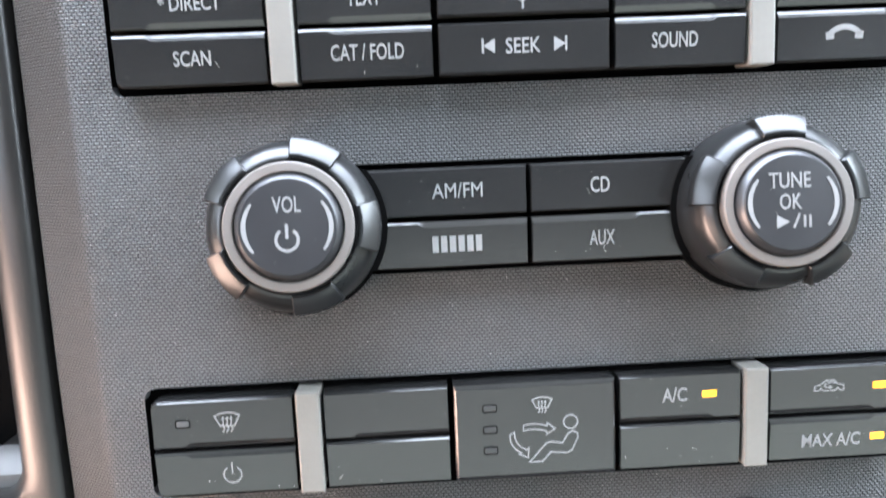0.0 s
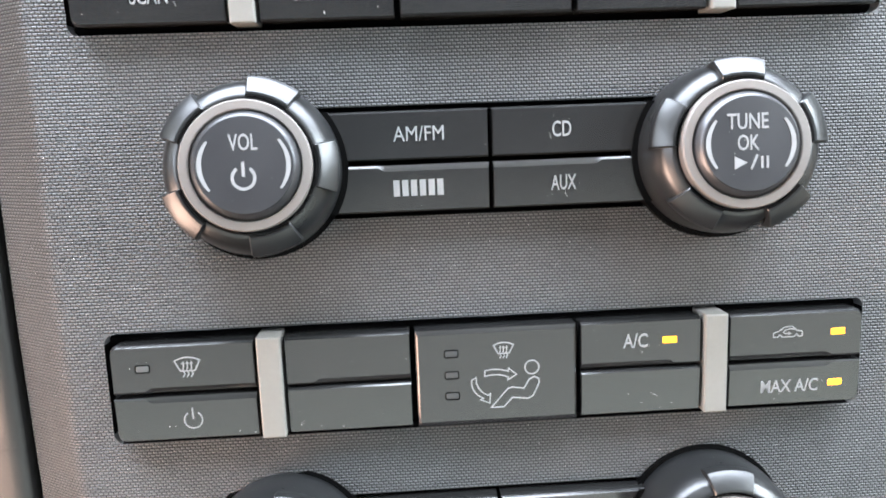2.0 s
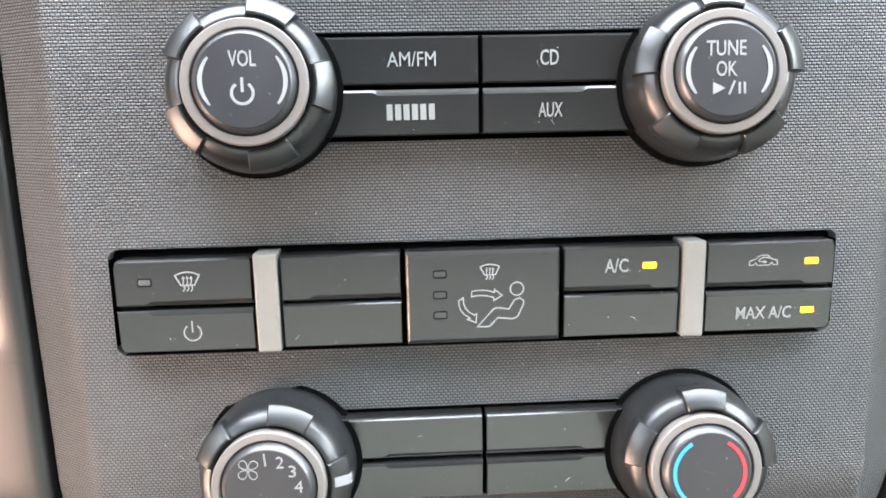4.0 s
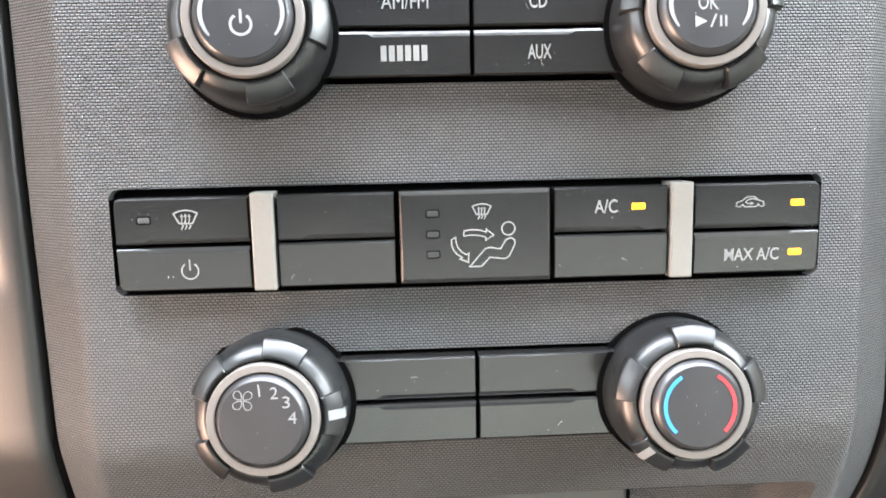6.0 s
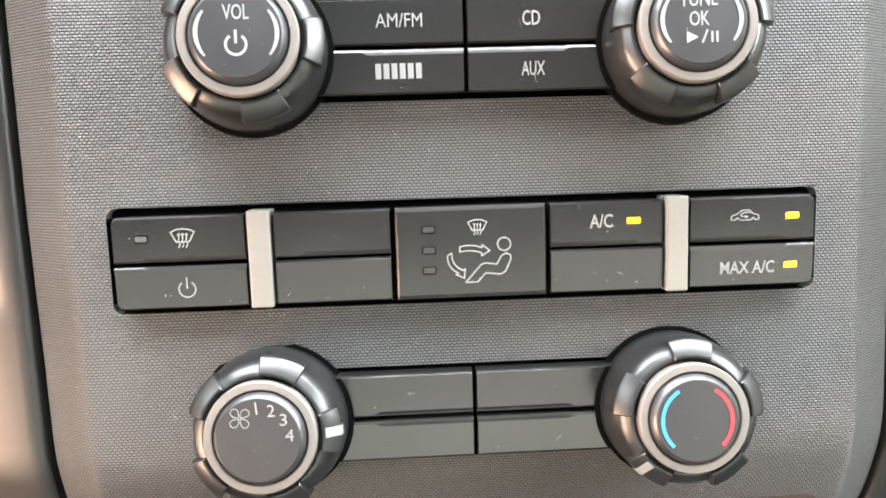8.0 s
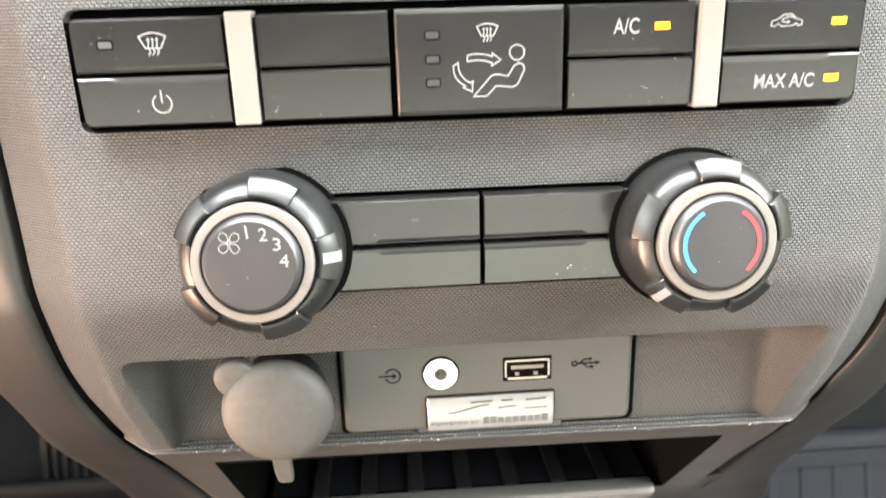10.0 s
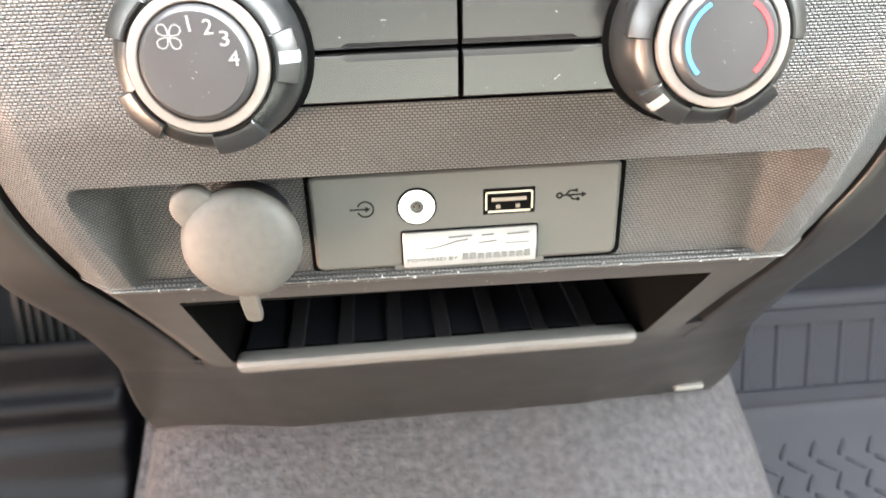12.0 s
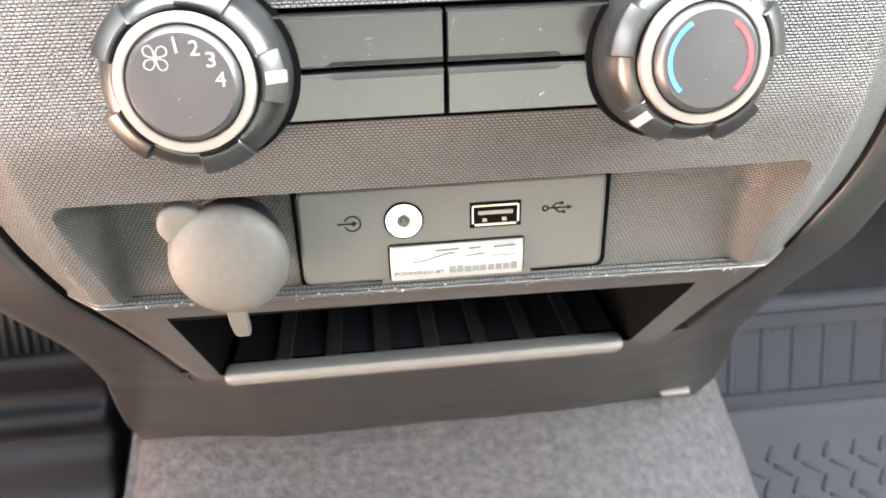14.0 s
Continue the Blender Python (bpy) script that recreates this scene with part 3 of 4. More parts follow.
# ---- radio controls ----
radio = thing("radio_control_panel", "satin black radio control panel with white printed legends", "radio", (0, 0, 0))
for side in (-1, 1):
    part("divider_strip", plate(min(side * 45, side * 50), max(side * 45, side * 50), 62.5, 84.2, 0.3, -2.2, 5, 0.4), SILVER, radio, "satin silver divider strip")
k = key(radio, -80.3, -50.5, 62.7, 72.9, nod=2.5, corner=(-1, -1), ridge="top")
write(k, "SCAN", -65.0, 68.1, 2.9, 7.2)
k = key(radio, -80.3, -50.5, 73.6, 84.0, corner=(-1, 1), ridge="bottom")
write(k, "* DIRECT", -64.7, 78.5, 2.9, 11.9)
k = key(radio, -44.5, -18, 62.7, 72.9, nod=2.5, ridge="top")
write(k, "CAT / FOLD", -31.0, 68.1, 3.1, 14.3)
k = key(radio, -44.5, -18, 73.6, 84.0, ridge="bottom")
write(k, "TEXT", -31.2, 78.3, 2.9, 6.6)
k = key(radio, -17.2, 17.0, 62.7, 73.0, front=-2.0, soft=0.5)
write(k, "SEEK", -0.4, 68.1, 3.0, 6.9)
bm = blot(shift([(1.5, 1.4), (1.5, -1.4), (-0.8, 0)], k, -7.5, 68.2))
blot(shift([(-1.0, 1.4), (-0.6, 1.4), (-0.6, -1.4), (-1.0, -1.4)], k, -7.6, 68.2), bm=bm)
blot(shift([(-1.5, 1.4), (-1.5, -1.4), (0.8, 0)], k, 7.2, 68.2), bm=bm)
blot(shift([(1.0, 1.4), (0.6, 1.4), (0.6, -1.4), (1.0, -1.4)], k, 7.3, 68.2), bm=bm)
mark(k, bm, "seek_arrows")
k = key(radio, -17.2, 17.0, 73.8, 84.0, front=-2.0, soft=0.5)
bm = stroke(shift(arc(0, 2.2, 1.3, 180, 360, 10), k, -0.3, 75.8), 0.4)
stroke(shift([(0, 0.9), (0, -0.7)], k, -0.3, 75.8), 0.4, bm=bm)
blot(shift(rounded(-0.7, 0.7, 1.6, 4.2, 0.6, 4), k, -0.3, 75.8), bm=bm)
mark(k, bm, "microphone_symbol")
k = key(radio, 17.8, 44.5, 62.7, 72.9, nod=2.5, ridge="top", jog=-0.22)
write(k, "SOUND", 30.0, 68.2, 3.0, 9.2)
key(radio, 17.8, 44.5, 73.6, 84.0, ridge="bottom", jog=-0.22)
k = key(radio, 50.5, 80.3, 62.7, 72.9, nod=2.5, corner=(1, -1), ridge="top", jog=-0.22)
bm = stroke(shift(arc(0, -3.2, 4.0, 142, 38, 12), k, 64.4, 68.6), 1.05)
blot(shift([(-3.9, -0.2), (-2.3, -0.2), (-2.1, -1.5), (-3.7, -1.6)], k, 64.4, 68.6), bm=bm)
blot(shift([(3.9, -0.2), (2.3, -0.2), (2.1, -1.5), (3.7, -1.6)], k, 64.4, 68.6), bm=bm)
mark(k, bm, "handset_symbol")
key(radio, 50.5, 80.3, 73.6, 84.0, corner=(1, 1), ridge="bottom", jog=-0.22)

k = key(radio, -35.5, -0.25, 34.8, 45.0)
write(k, "AM/FM", -14.5, 40.2, 3.0, 10.2, bold=0.0)
k = key(radio, -35.5, -0.25, 24.3, 34.2, nod=2.5, ridge="top", jog=0.36)
# a maker's word stands here as plain upright bars
for i in range(6):
    mark(k, box(-20.0 + i * 1.78 - k[1][0], -18.75 + i * 1.78 - k[1][0], -INK, 0.05, 27.75 - k[1][1], 31.05 - k[1][1]), "printed_bar")
k = key(radio, 0.25, 35.5, 34.8, 45.0)
write(k, "CD", 14.6, 40.1, 3.2, 3.9)
k = key(radio, 0.25, 35.5, 24.3, 34.2, nod=2.5, ridge="top", jog=-0.36)
write(k, "AUX", 14.9, 29.3, 3.1, 5.2)


# ---- knobs ----
def knob_body_mesh():
    """A bulging skirt that rounds over into a thin raised rim."""
    return lathe([(16.4, 6.0), (17.0, 2.0), (17.15, -1.5), (17.0, -4.5), (16.65, -7.2), (16.1, -9.4), (15.6, -10.6), (15.0, -11.5), (14.5, -11.95), (13.5, -12.6), (13.1, -12.85),
                  (12.75, -12.9), (12.5, -12.75), (12.4, -12.4), (12.35, -11)], 96)


def lug_mesh(half=16.6):
    """A grip pad raised on the rim's outer slope, with a step at both ends."""
    section = [(13.0, -11.5), (12.95, -13.6), (13.15, -14.0), (13.6, -14.0), (14.1, -13.75), (16.35, -12.3), (16.85, -11.7), (17.05, -10.6), (16.75, -8.3), (15.2, -7.8)]
    n = 10
    rings = []
    for i in range(-1, n + 2):
        u = -1 + 2 * min(n, max(0, i)) / n
        a = radians(half * u)
        tight = 0.3 if i in (-1, n + 1) else 0.0
        a += radians(0.0 if not tight else math.copysign(1.0, u))
        rings.append([((r - tight) * math.sin(a), y + tight * 0.7, (r - tight) * math.cos(a)) for r, y in section])
    return loops(rings)


def ring_mesh(r0, r1, y):
    n = 96
    sec = [(r0, y + 3), (r0, y + 0.25), (r0 + 0.2, y), (r1 - 0.25, y), (r1, y + 0.3), (r1, y + 3)]
    bm = bmesh.new()
    rows = [[bm.verts.new((r * math.cos(2 * math.pi * i / n), yy, r * math.sin(2 * math.pi * i / n))) for i in range(n)] for r, yy in sec]
    for a, b in zip(rows, rows[1:] + rows[:1]):
        for i in range(n):
            bm.faces.new((a[i], a[(i + 1) % n], b[(i + 1) % n], b[i]))
    return bm


# near-black washer that stands in for the shadow at a knob's foot
FOOT_SHADE_ME = mesh_of("foot_shade", washer(15.5, 18.1, 1.2, 5.0, 96), VOID)
BODY_ME = mesh_of("knob", knob_body_mesh(), KNOB, True)
LUG_ME = mesh_of("grip_lug", lug_mesh(), KNOB, True, 24)
RING_ME = mesh_of("silver_ring", ring_mesh(10.2, 12.05, -15.2), RING, True)
BEVEL_ME = mesh_of("cap_bevel", lathe([(10.15, -12.5), (10.0, -14.6), (9.8, -15.1), (9.2, -16.3), (8.95, -16.5)], 96), BEVEL, True)
FACE_ME = mesh_of("cap", lathe([(9.0, -14.0), (8.95, -16.6), (8.75, -16.8), (4, -16.9), (0.05, -16.9)], 96), CAPFACE, True)
DUSTY_ME = mesh_of("cap", lathe([(9.0, -14.0), (8.95, -16.6), (8.75, -16.8), (4, -16.9), (0.05, -16.9)], 96), DUSTYCAP, True)
KNOB_TURNS = []


def knob(parent, x, z, ring, yaw, first_lug, label, cap=FACE_ME):
    """x, z: the middle by which its prints are laid out; ring: where the silver ring's middle stands. The knobs look a little upwards."""
    turn = Matrix.Rotation(radians(yaw), 4, "Z") @ Matrix.Rotation(radians(-6.0), 4, "X")
    base = Vector(ring) - turn @ Vector((0, -15.2, 0))
    k = hang("knob", BODY_ME, parent, label)
    k.matrix_basis = Matrix.Translation(base * MM) @ turn
    KNOB_TURNS.append(Matrix.Translation(base) @ turn)
    for i in range(5):
        hang("grip_lug", LUG_ME, k, "", (0, 0, 0), 90 - (first_lug + 72 * i))
    hang("foot_shade", FOOT_SHADE_ME, k, "black shadow gap")
    hang("silver_ring", RING_ME, k, "satin silver ring")
    hang("cap_bevel", BEVEL_ME, k, "dark chrome bevel")
    hang("cap", cap, k, "flat dark cap")
    # black sheet painted as shade round the knob's foot, as high as both keys
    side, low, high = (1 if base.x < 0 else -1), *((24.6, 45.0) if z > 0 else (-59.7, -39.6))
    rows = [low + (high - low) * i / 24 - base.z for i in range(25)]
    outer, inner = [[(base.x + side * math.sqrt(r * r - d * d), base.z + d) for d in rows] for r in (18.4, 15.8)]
    part("key_shade", blot(outer + inner[::-1], y=-1.86, thick=3.2), VOID, parent, "black sheet as shade round the knob")
    return k, (x, z), -16.9 - INK


def brackets(k, r=7.75):
    for a0, a1 in ((145, 215), (-35, 35)):
        pts = arc(0, 0, r, a0, a1, 16)
        n = len(pts) - 1
        bm = bmesh.new()
        outer = [(r + 0.42 * math.sin(math.pi * i / n) + 0.16) / r for i in range(n + 1)]
        inner = [(r - 0.28) / r for i in range(n + 1)]
        blot([(x * o, z * o) for (x, z), o in zip(pts, outer)] + [(x * o, z * o) for (x, z), o in list(zip(pts, inner))[::-1]], bm=bm)
        mark(k, bm, "bracket_mark")


k = knob(radio, -46.6, 36.0, (-46.5, -14.9, 35.7), 3.0, 70, "ribbed black volume knob with silver ring")
write(k, "VOL", -46.6, 40.1, 3.0, 5.1)
power_symbol(k, -46.8, 33.7, 2.0, 0.55)
brackets(k)
k = knob(radio, 46.4, 36.1, (46.5, -15.9, 36.0), -3.5, 90, "ribbed black tuning knob with silver ring")
write(k, "TUNE", 45.8, 40.2, 2.9, 7.6)
write(k, "OK", 45.9, 36.3, 2.9, 4.0)
bm = blot(shift([(-1.3, 1.2), (-1.3, -1.2), (1.1, 0)], k, 44.6, 32.6))
stroke(shift([(-0.6, -1.2), (0.5, 1.4)], k, 47.0, 32.6), 0.4, bm=bm)
stroke(shift([(-0.5, -1.1), (-0.5, 1.1)], k, 48.9, 32.6), 0.42, bm=bm)
stroke(shift([(0.5, -1.1), (0.5, 1.1)], k, 48.9, 32.6), 0.42, bm=bm)
mark(k, bm, "play_symbol")
brackets(k)

# ---- climate controls ----
climate = thing("climate_control_panel", "satin black climate control panel with amber lamps lit", "climate control")
for side in (-1, 1):
    part("divider_strip", plate(min(side * 45, side * 50), max(side * 45, side * 50), -22.2, -0.2, 0.3, -2.4, 5, 0.4), SILVER, climate, "satin silver divider strip")
k = key(climate, -80.2, -50.5, -11.3, -0.7, corner=(-1, 1), ridge="bottom")
screen_symbol(k, -64.4, -5.6, 0.98)
lamp(k, -73.6, -5.8, False)
k = key(climate, -80.2, -50.5, -21.9, -11.9, nod=2.5, corner=(-1, -1), ridge="top")
power_symbol(k, -64.2, -17.3, 1.85, 0.3)
key(climate, -44.5, -18, -11.2, -0.7, ridge="bottom")
key(climate, -44.5, -18, -21.9, -11.5, nod=2.5)
k = key(climate, -17.2, 17.2, -21.9, -0.6, front=-2.1, soft=0.95)
screen_symbol(k, 1.5, -5.5, 0.80, 0.28)
# seated-figure airflow symbol, as a plain disc outline and a bent outline
bm = stroke(shift(arc(0, 0, 1.5, 0, 342, 20), k, 7.5, -9.7), 0.3, closed=True)
stroke(shift([(6.9, -12.3), (8.0, -11.8), (8.9, -12.3), (9.0, -13.2), (7.7, -16.0), (6.6, -16.6), (3.2, -16.2), (1.3, -18.2), (-1.4, -18.2), (2.2, -14.2), (3.2, -13.9), (5.7, -14.3)], k, 0, 0), 0.3, closed=True, bm=bm)
mark(k, bm, "airflow_symbol")
bm = stroke(shift(arrow_outline((-2.6, -10.6), (4.2, -11.1), 0.4, 1.2, 1.8), k, 0, 0), 0.27, closed=True)
stroke(shift(arrow_outline((-5.0, -11.7), (-1.7, -17.2), -0.8, 1.15, 1.7), k, 0, 0), 0.27, closed=True, bm=bm)
mark(k, bm, "airflow_arrows")
for z in (-5.9, -10.6, -15.2):
    lamp(k, -9.6, z, False, True)
k = key(climate, 18, 44.5, -11.2, -0.7, ridge="bottom", jog=-0.22)
write(k, "A/C", 30.0, -5.35, 3.1, 5.3)
lamp(k, 37.5, -5.5, True)
key(climate, 18, 44.5, -21.9, -11.5, nod=2.5)
k = key(climate, 50.5, 80.2, -11.3, -0.7, corner=(1, 1), ridge="bottom", jog=-0.22)
bm = stroke(shift([(-3.2, -0.9), (-3.1, 0.0), (-1.8, 0.4), (-0.8, 1.2), (1.0, 1.3), (2.0, 0.4), (3.2, 0.1), (3.3, -0.9), (2.5, -1.0), (2.0, -0.45), (1.4, -1.0), (-1.2, -1.0), (-1.7, -0.45), (-2.3, -1.0)], k, 63.5, -5.3), 0.23, closed=True)
stroke(shift([(1.7, 0.55), (0.9, 0.78), (0.0, 0.72), (-0.75, 0.42), (-1.0, 0.05), (-0.6, -0.22), (0.2, -0.25)], k, 63.5, -5.3), 0.24, bm=bm)
blot(shift([(0.1, 0.12), (0.95, -0.25), (0.1, -0.62)], k, 63.5, -5.3), bm=bm)
mark(k, bm, "recirculation_symbol")
lamp(k, 74.7, -5.6, True)
k = key(climate, 50.5, 80.2, -21.9, -11.9, nod=2.5, corner=(1, -1), ridge="top", jog=-0.22)
write(k, "MAX A/C", 64.3, -17.3, 2.9, 12.8)
lamp(k, 74.5, -17.0, True)
key(climate, -36.5, -0.25, -49.4, -39.2, nod=0.6, ridge="bottom", jog=0.36)
key(climate, -36.5, -0.25, -60.0, -50.1, nod=4.8, ridge="top", jog=0.36)
key(climate, 0.25, 36.5, -49.4, -39.2, nod=0.6, ridge="bottom", jog=-0.36)
key(climate, 0.25, 36.5, -60.0, -50.1, nod=4.8, ridge="top", jog=-0.36)

k = knob(climate, -46.9, -48.35, (-47.1, -16.0, -47.5), -1.5, 1, "ribbed black fan knob with silver ring", DUSTY_ME)
mark(k, stroke(shift([(-0.15, 1.3), (0.12, -1.3)], k, -47.1, -41.6), 0.36), "lettering")
for text, x, z, wide in (("2", -44.0, -42.0, 1.6), ("3", -41.5, -44.0, 1.55), ("4", -40.3, -47.3, 1.8)):
    write(k, text, x, z - 0.2, 2.5, wide, bold=0.0)
bm = bmesh.new()
for i in range(4):
    a = radians(20 + 90 * i)
    pts = [(0.2, 0.1), (0.6, 0.95), (1.2, 1.4), (1.9, 1.35), (2.35, 0.75), (2.2, 0.05), (1.6, -0.25), (0.7, -0.12)]
    stroke(shift([(x * math.cos(a) - z * math.sin(a), x * math.sin(a) + z * math.cos(a)) for x, z in pts], k, -50.6, -43.6), 0.16, closed=True, bm=bm)
mark(k, bm, "fan_symbol")


def pointer_mesh(half):
    sec = [(13.75, -14.0), (14.14, -13.84), (16.41, -12.38), (16.93, -11.74), (17.12, -10.7), (16.2, -10.5), (13.9, -13.2)]
    return loops([[(r, y, z) for r, y in sec] for z in (-half, half)])


part("pointer_mark", pointer_mesh(1.05), LEGEND, k[0], "white pointer mark", (0, 0, 0), -1)
k = knob(climate, 47.7, -48.45, (46.3, -16.8, -47.55), -1.0, 88, "ribbed black temperature knob with silver ring", DUSTY_ME)
for a0, a1, mat in ((121, 226, BLUE), (59, -46, RED)):
    mark(k, stroke(arc(0, 0, 7.55, a0, a1, 26), 0.76), "temperature_arc", mat)
part("pointer_mark", pointer_mesh(0.95), LEGEND, k[0], "white pointer mark", (0, 0, 0), 134)


# ---- media port panel ----
ports = thing("media_port_panel", "grey plastic port panel with audio jack and port", "port panel", (-0.9, RECESS_BACK, 1.1))
part("surround", plate(-35.3, 44.9, -111.9, -83.3, 2.4, -0.35, 1.2, 0.1), VOID, ports, "black shadow gap")
face = part("faceplate", plate(-34.3, 43.6, -110.9, -84.7, 2.3, -1.6, 1.0, 1.0), FACEPLATE, ports)
k = (face, (0, 0), -1.6 - INK)
bm = stroke(shift(arc(0, 0, 2.0, 158, -158, 24), k, -20.8, -94.0), 0.42)
stroke(shift([(-3.6, 0), (0.6, 0)], k, -21.0, -94.0), 0.42, bm=bm)
blot(shift([(0.2, 0.8), (1.4, 0), (0.2, -0.8)], k, -21.0, -94.0), bm=bm)
mark(k, bm, "input_symbol", DARKMARK, "moulded input symbol")
bm = stroke(shift([(-2.6, 0), (3.0, 0)], k, 31.0, -93.4), 0.5)
stroke(shift(arc(-3.1, 0, 0.65, 0, 340, 12), k, 31.0, -93.4), 0.5, closed=True, bm=bm)
stroke(shift([(-1.6, 0), (-0.4, 1.2), (0.8, 1.2)], k, 31.0, -93.4), 0.45, bm=bm)
stroke(shift([(-0.8, 0), (0.4, -1.2), (1.4, -1.2)], k, 31.0, -93.4), 0.45, bm=bm)
blot(shift([(2.6, 0.7), (4.0, 0), (2.6, -0.7)], k, 31.0, -93.4), bm=bm)
blot(shift([(0.7, 0.8), (1.6, 0.8), (1.6, 1.6), (0.7, 1.6)], k, 31.0, -93.4), bm=bm)
blot(shift(arc(1.7, -1.2, 0.5, 0, 330, 10), k, 31.0, -93.4), bm=bm)
mark(k, bm, "port_symbol", DARKMARK, "moulded branching port symbol")
jack = part("audio_jack", washer(1.75, 4.5, -0.55, 1.0), CHROME, face, "bright round audio jack", (-8.1, -1.6, -94.0), smooth=True)
part("jack_rim", washer(4.5, 5.0, -0.12, 0.5), VOID, face, "", (-8.1, -1.6, -94.0))
part("jack_hole", lathe([(1.8, 0.6), (1.8, 0.1), (0.9, 0.1), (0.8, -0.15), (0.05, -0.15)], 32), VOID, face, "", (-8.1, -1.6, -94.0))
part("jack_pin", box(-0.55, 0.55, -0.3, 0.2, -0.75, 0.75, 0.1), PORTBROWN, face, "", (-8.1, -1.6, -94.0))
port = part("port_socket", box(8.5, 21.7, -1.72, 0.5, -97.5, -90.4, 0.25), VOID, face, "black port opening")
bm = bmesh.new()
for a in ((9.4, 20.8, -1.95, -1.0, -91.7, -91.25), (9.8, 20.4, -1.95, -1.0, -96.9, -96.4), (9.1, 9.5, -1.95, -1.0, -96.2, -91.6), (20.7, 21.1, -1.95, -1.0, -96.2, -91.6)):
    box(*a, bm=bm)
part("port_shell", bm, GOLD, face, "warm bright metal port shell")
part("port_tongue", box(10.7, 19.5, -1.95, -1.2, -93.9, -92.9, 0.1), DARKTONGUE, face, "brownish tongue in the port")
for x in (11.6, 16.6):
    part("contact", box(x + 0.2, x + 1.3, -1.9, -1.3, -95.9, -94.9, 0.1), DARKTONGUE, face)


def badge_mesh():
    bm = bmesh.new()
    rows = []
    for j in range(9):
        z = -110.6 + 9.6 * j / 8
        y = -2.0 - 1.3 * math.sin(math.pi * (0.12 + 0.76 * j / 8))
        rows.append([bm.verts.new((x, yy, z)) for x, yy in ((-12.0, 0.5), (-12.0, y + 0.4), (-11.6, y), (21.8, y), (22.2, y + 0.4), (22.2, 0.5))])
    for a, b in zip(rows, rows[1:]):
        for i in range(5):
            bm.faces.new((a[i], a[i + 1], b[i + 1], b[i]))
    bm.faces.new(rows[0])
    bm.faces.new(rows[-1][::-1])
    return bm


part("faceplate_tongue", box(-14.5, 24.6, -1.45, 1.0, -112.1, -109.5, 0.3), FACEPLATE, ports)
part("badge_gap", plate(-12.5, 22.7, -110.6, -100.5, 0.8, -1.72, 0.5, 0.1), VOID, ports, "black shadow gap")
badge = part("badge", badge_mesh(), BADGE, ports, "bright silver badge with worn print", smooth=True)
# maker's words on the badge: plain bars and sweeps
for points in ([(-6.5, -105.2), (-4.0, -105.0), (-1.0, -104.3), (1.5, -103.6), (4.5, -103.2)], [(-0.5, -102.4), (5.5, -102.2)], [(7.0, -104.4), (12.0, -104.0)], [(8.0, -102.3), (11.0, -102.2)], [(14.0, -104.9), (20.2, -104.8)], [(14.5, -102.4), (20.0, -102.2)]):
    part("badge_sweep", stroke(points, 0.26, y=-3.42, thick=0.3), ENGRAVE, badge, "faint grey sweep mark")
for i in range(9):
    part("printed_bar", box(3.0 + i * 2.0, 4.5 + i * 2.0, -3.32, -3.0, -108.9, -107.3 + (0.35 if i in (0, 1, 8) else 0)), ENGRAVE, badge, "grey bar of worn print")
lettering("POWERED BY", 0.95, 13.0, ENGRAVE, badge, (-4.6, -108.3), y=-3.16)

# ---- power outlet ----
outlet = thing("power_outlet", "round power outlet closed by a grey rubber cap", "power outlet", (-50.3, 0.6, -94.8))
part("socket", lathe([(10.8, 26), (10.8, 12.5), (10.6, 11.6), (10.0, 11.2), (0.05, 11.2)], 48), MATBLACK, outlet, "black round socket", smooth=True)
cap = part("cap", lathe([(12.6, 11.4), (13.6, 10.6), (13.8, 9.4), (13.5, 8.2), (12.6, 7.0), (10.6, 5.9), (7.5, 5.0), (4, 4.5), (0.05, 4.4)], 72), RUBBER, outlet, "domed grey rubber cap", smooth=True)


def tab_mesh():
    """A thumb tab that grows out of the cap's rim, up and to one side."""
    way = Vector((-0.69, 0.724))
    across = Vector((-way.y, way.x))
    rings = []
    for d, y in ((0.0, 11.0), (0.0, 8.6), (0.35, 8.0), (1.0, 7.65), (3.6, 7.5)):
        ring = []
        for i in range(25):
            a = math.pi * (-0.5 + i / 24)
            p = way * (13.7 + (5.0 - d) * math.cos(a)) + across * (5.0 - d) * math.sin(a)
            ring.append((p.x, y, p.y))
        p, q = way * 6 + across * (6.6 - d), way * 6 - across * (6.6 - d)
        rings.append(ring + [(p.x, y, p.y), (q.x, y, q.y)])
    return loops(rings)


part("pull_tab", tab_mesh(), RUBBER, cap, smooth=True)
strap = bmesh.new()
rings = []
for z, y, w in ((-10, 9.0, 2.3), (-14, 9.2, 2.3), (-17.5, 10.2, 2.2), (-20.8, 11.6, 2.1), (-22.8, 12.6, 1.9), (-23.4, 12.9, 1.4)):
    rings.append([(-0.6 + x, y + d, z) for x, d in ((-w, 0.3), (-w + 0.3, 0), (w - 0.3, 0), (w, 0.3), (w, 2.0), (-w, 2.0))])
loops(rings, bm=strap)
part("strap", strap, RUBBER, cap, "short rubber strap end", smooth=True)

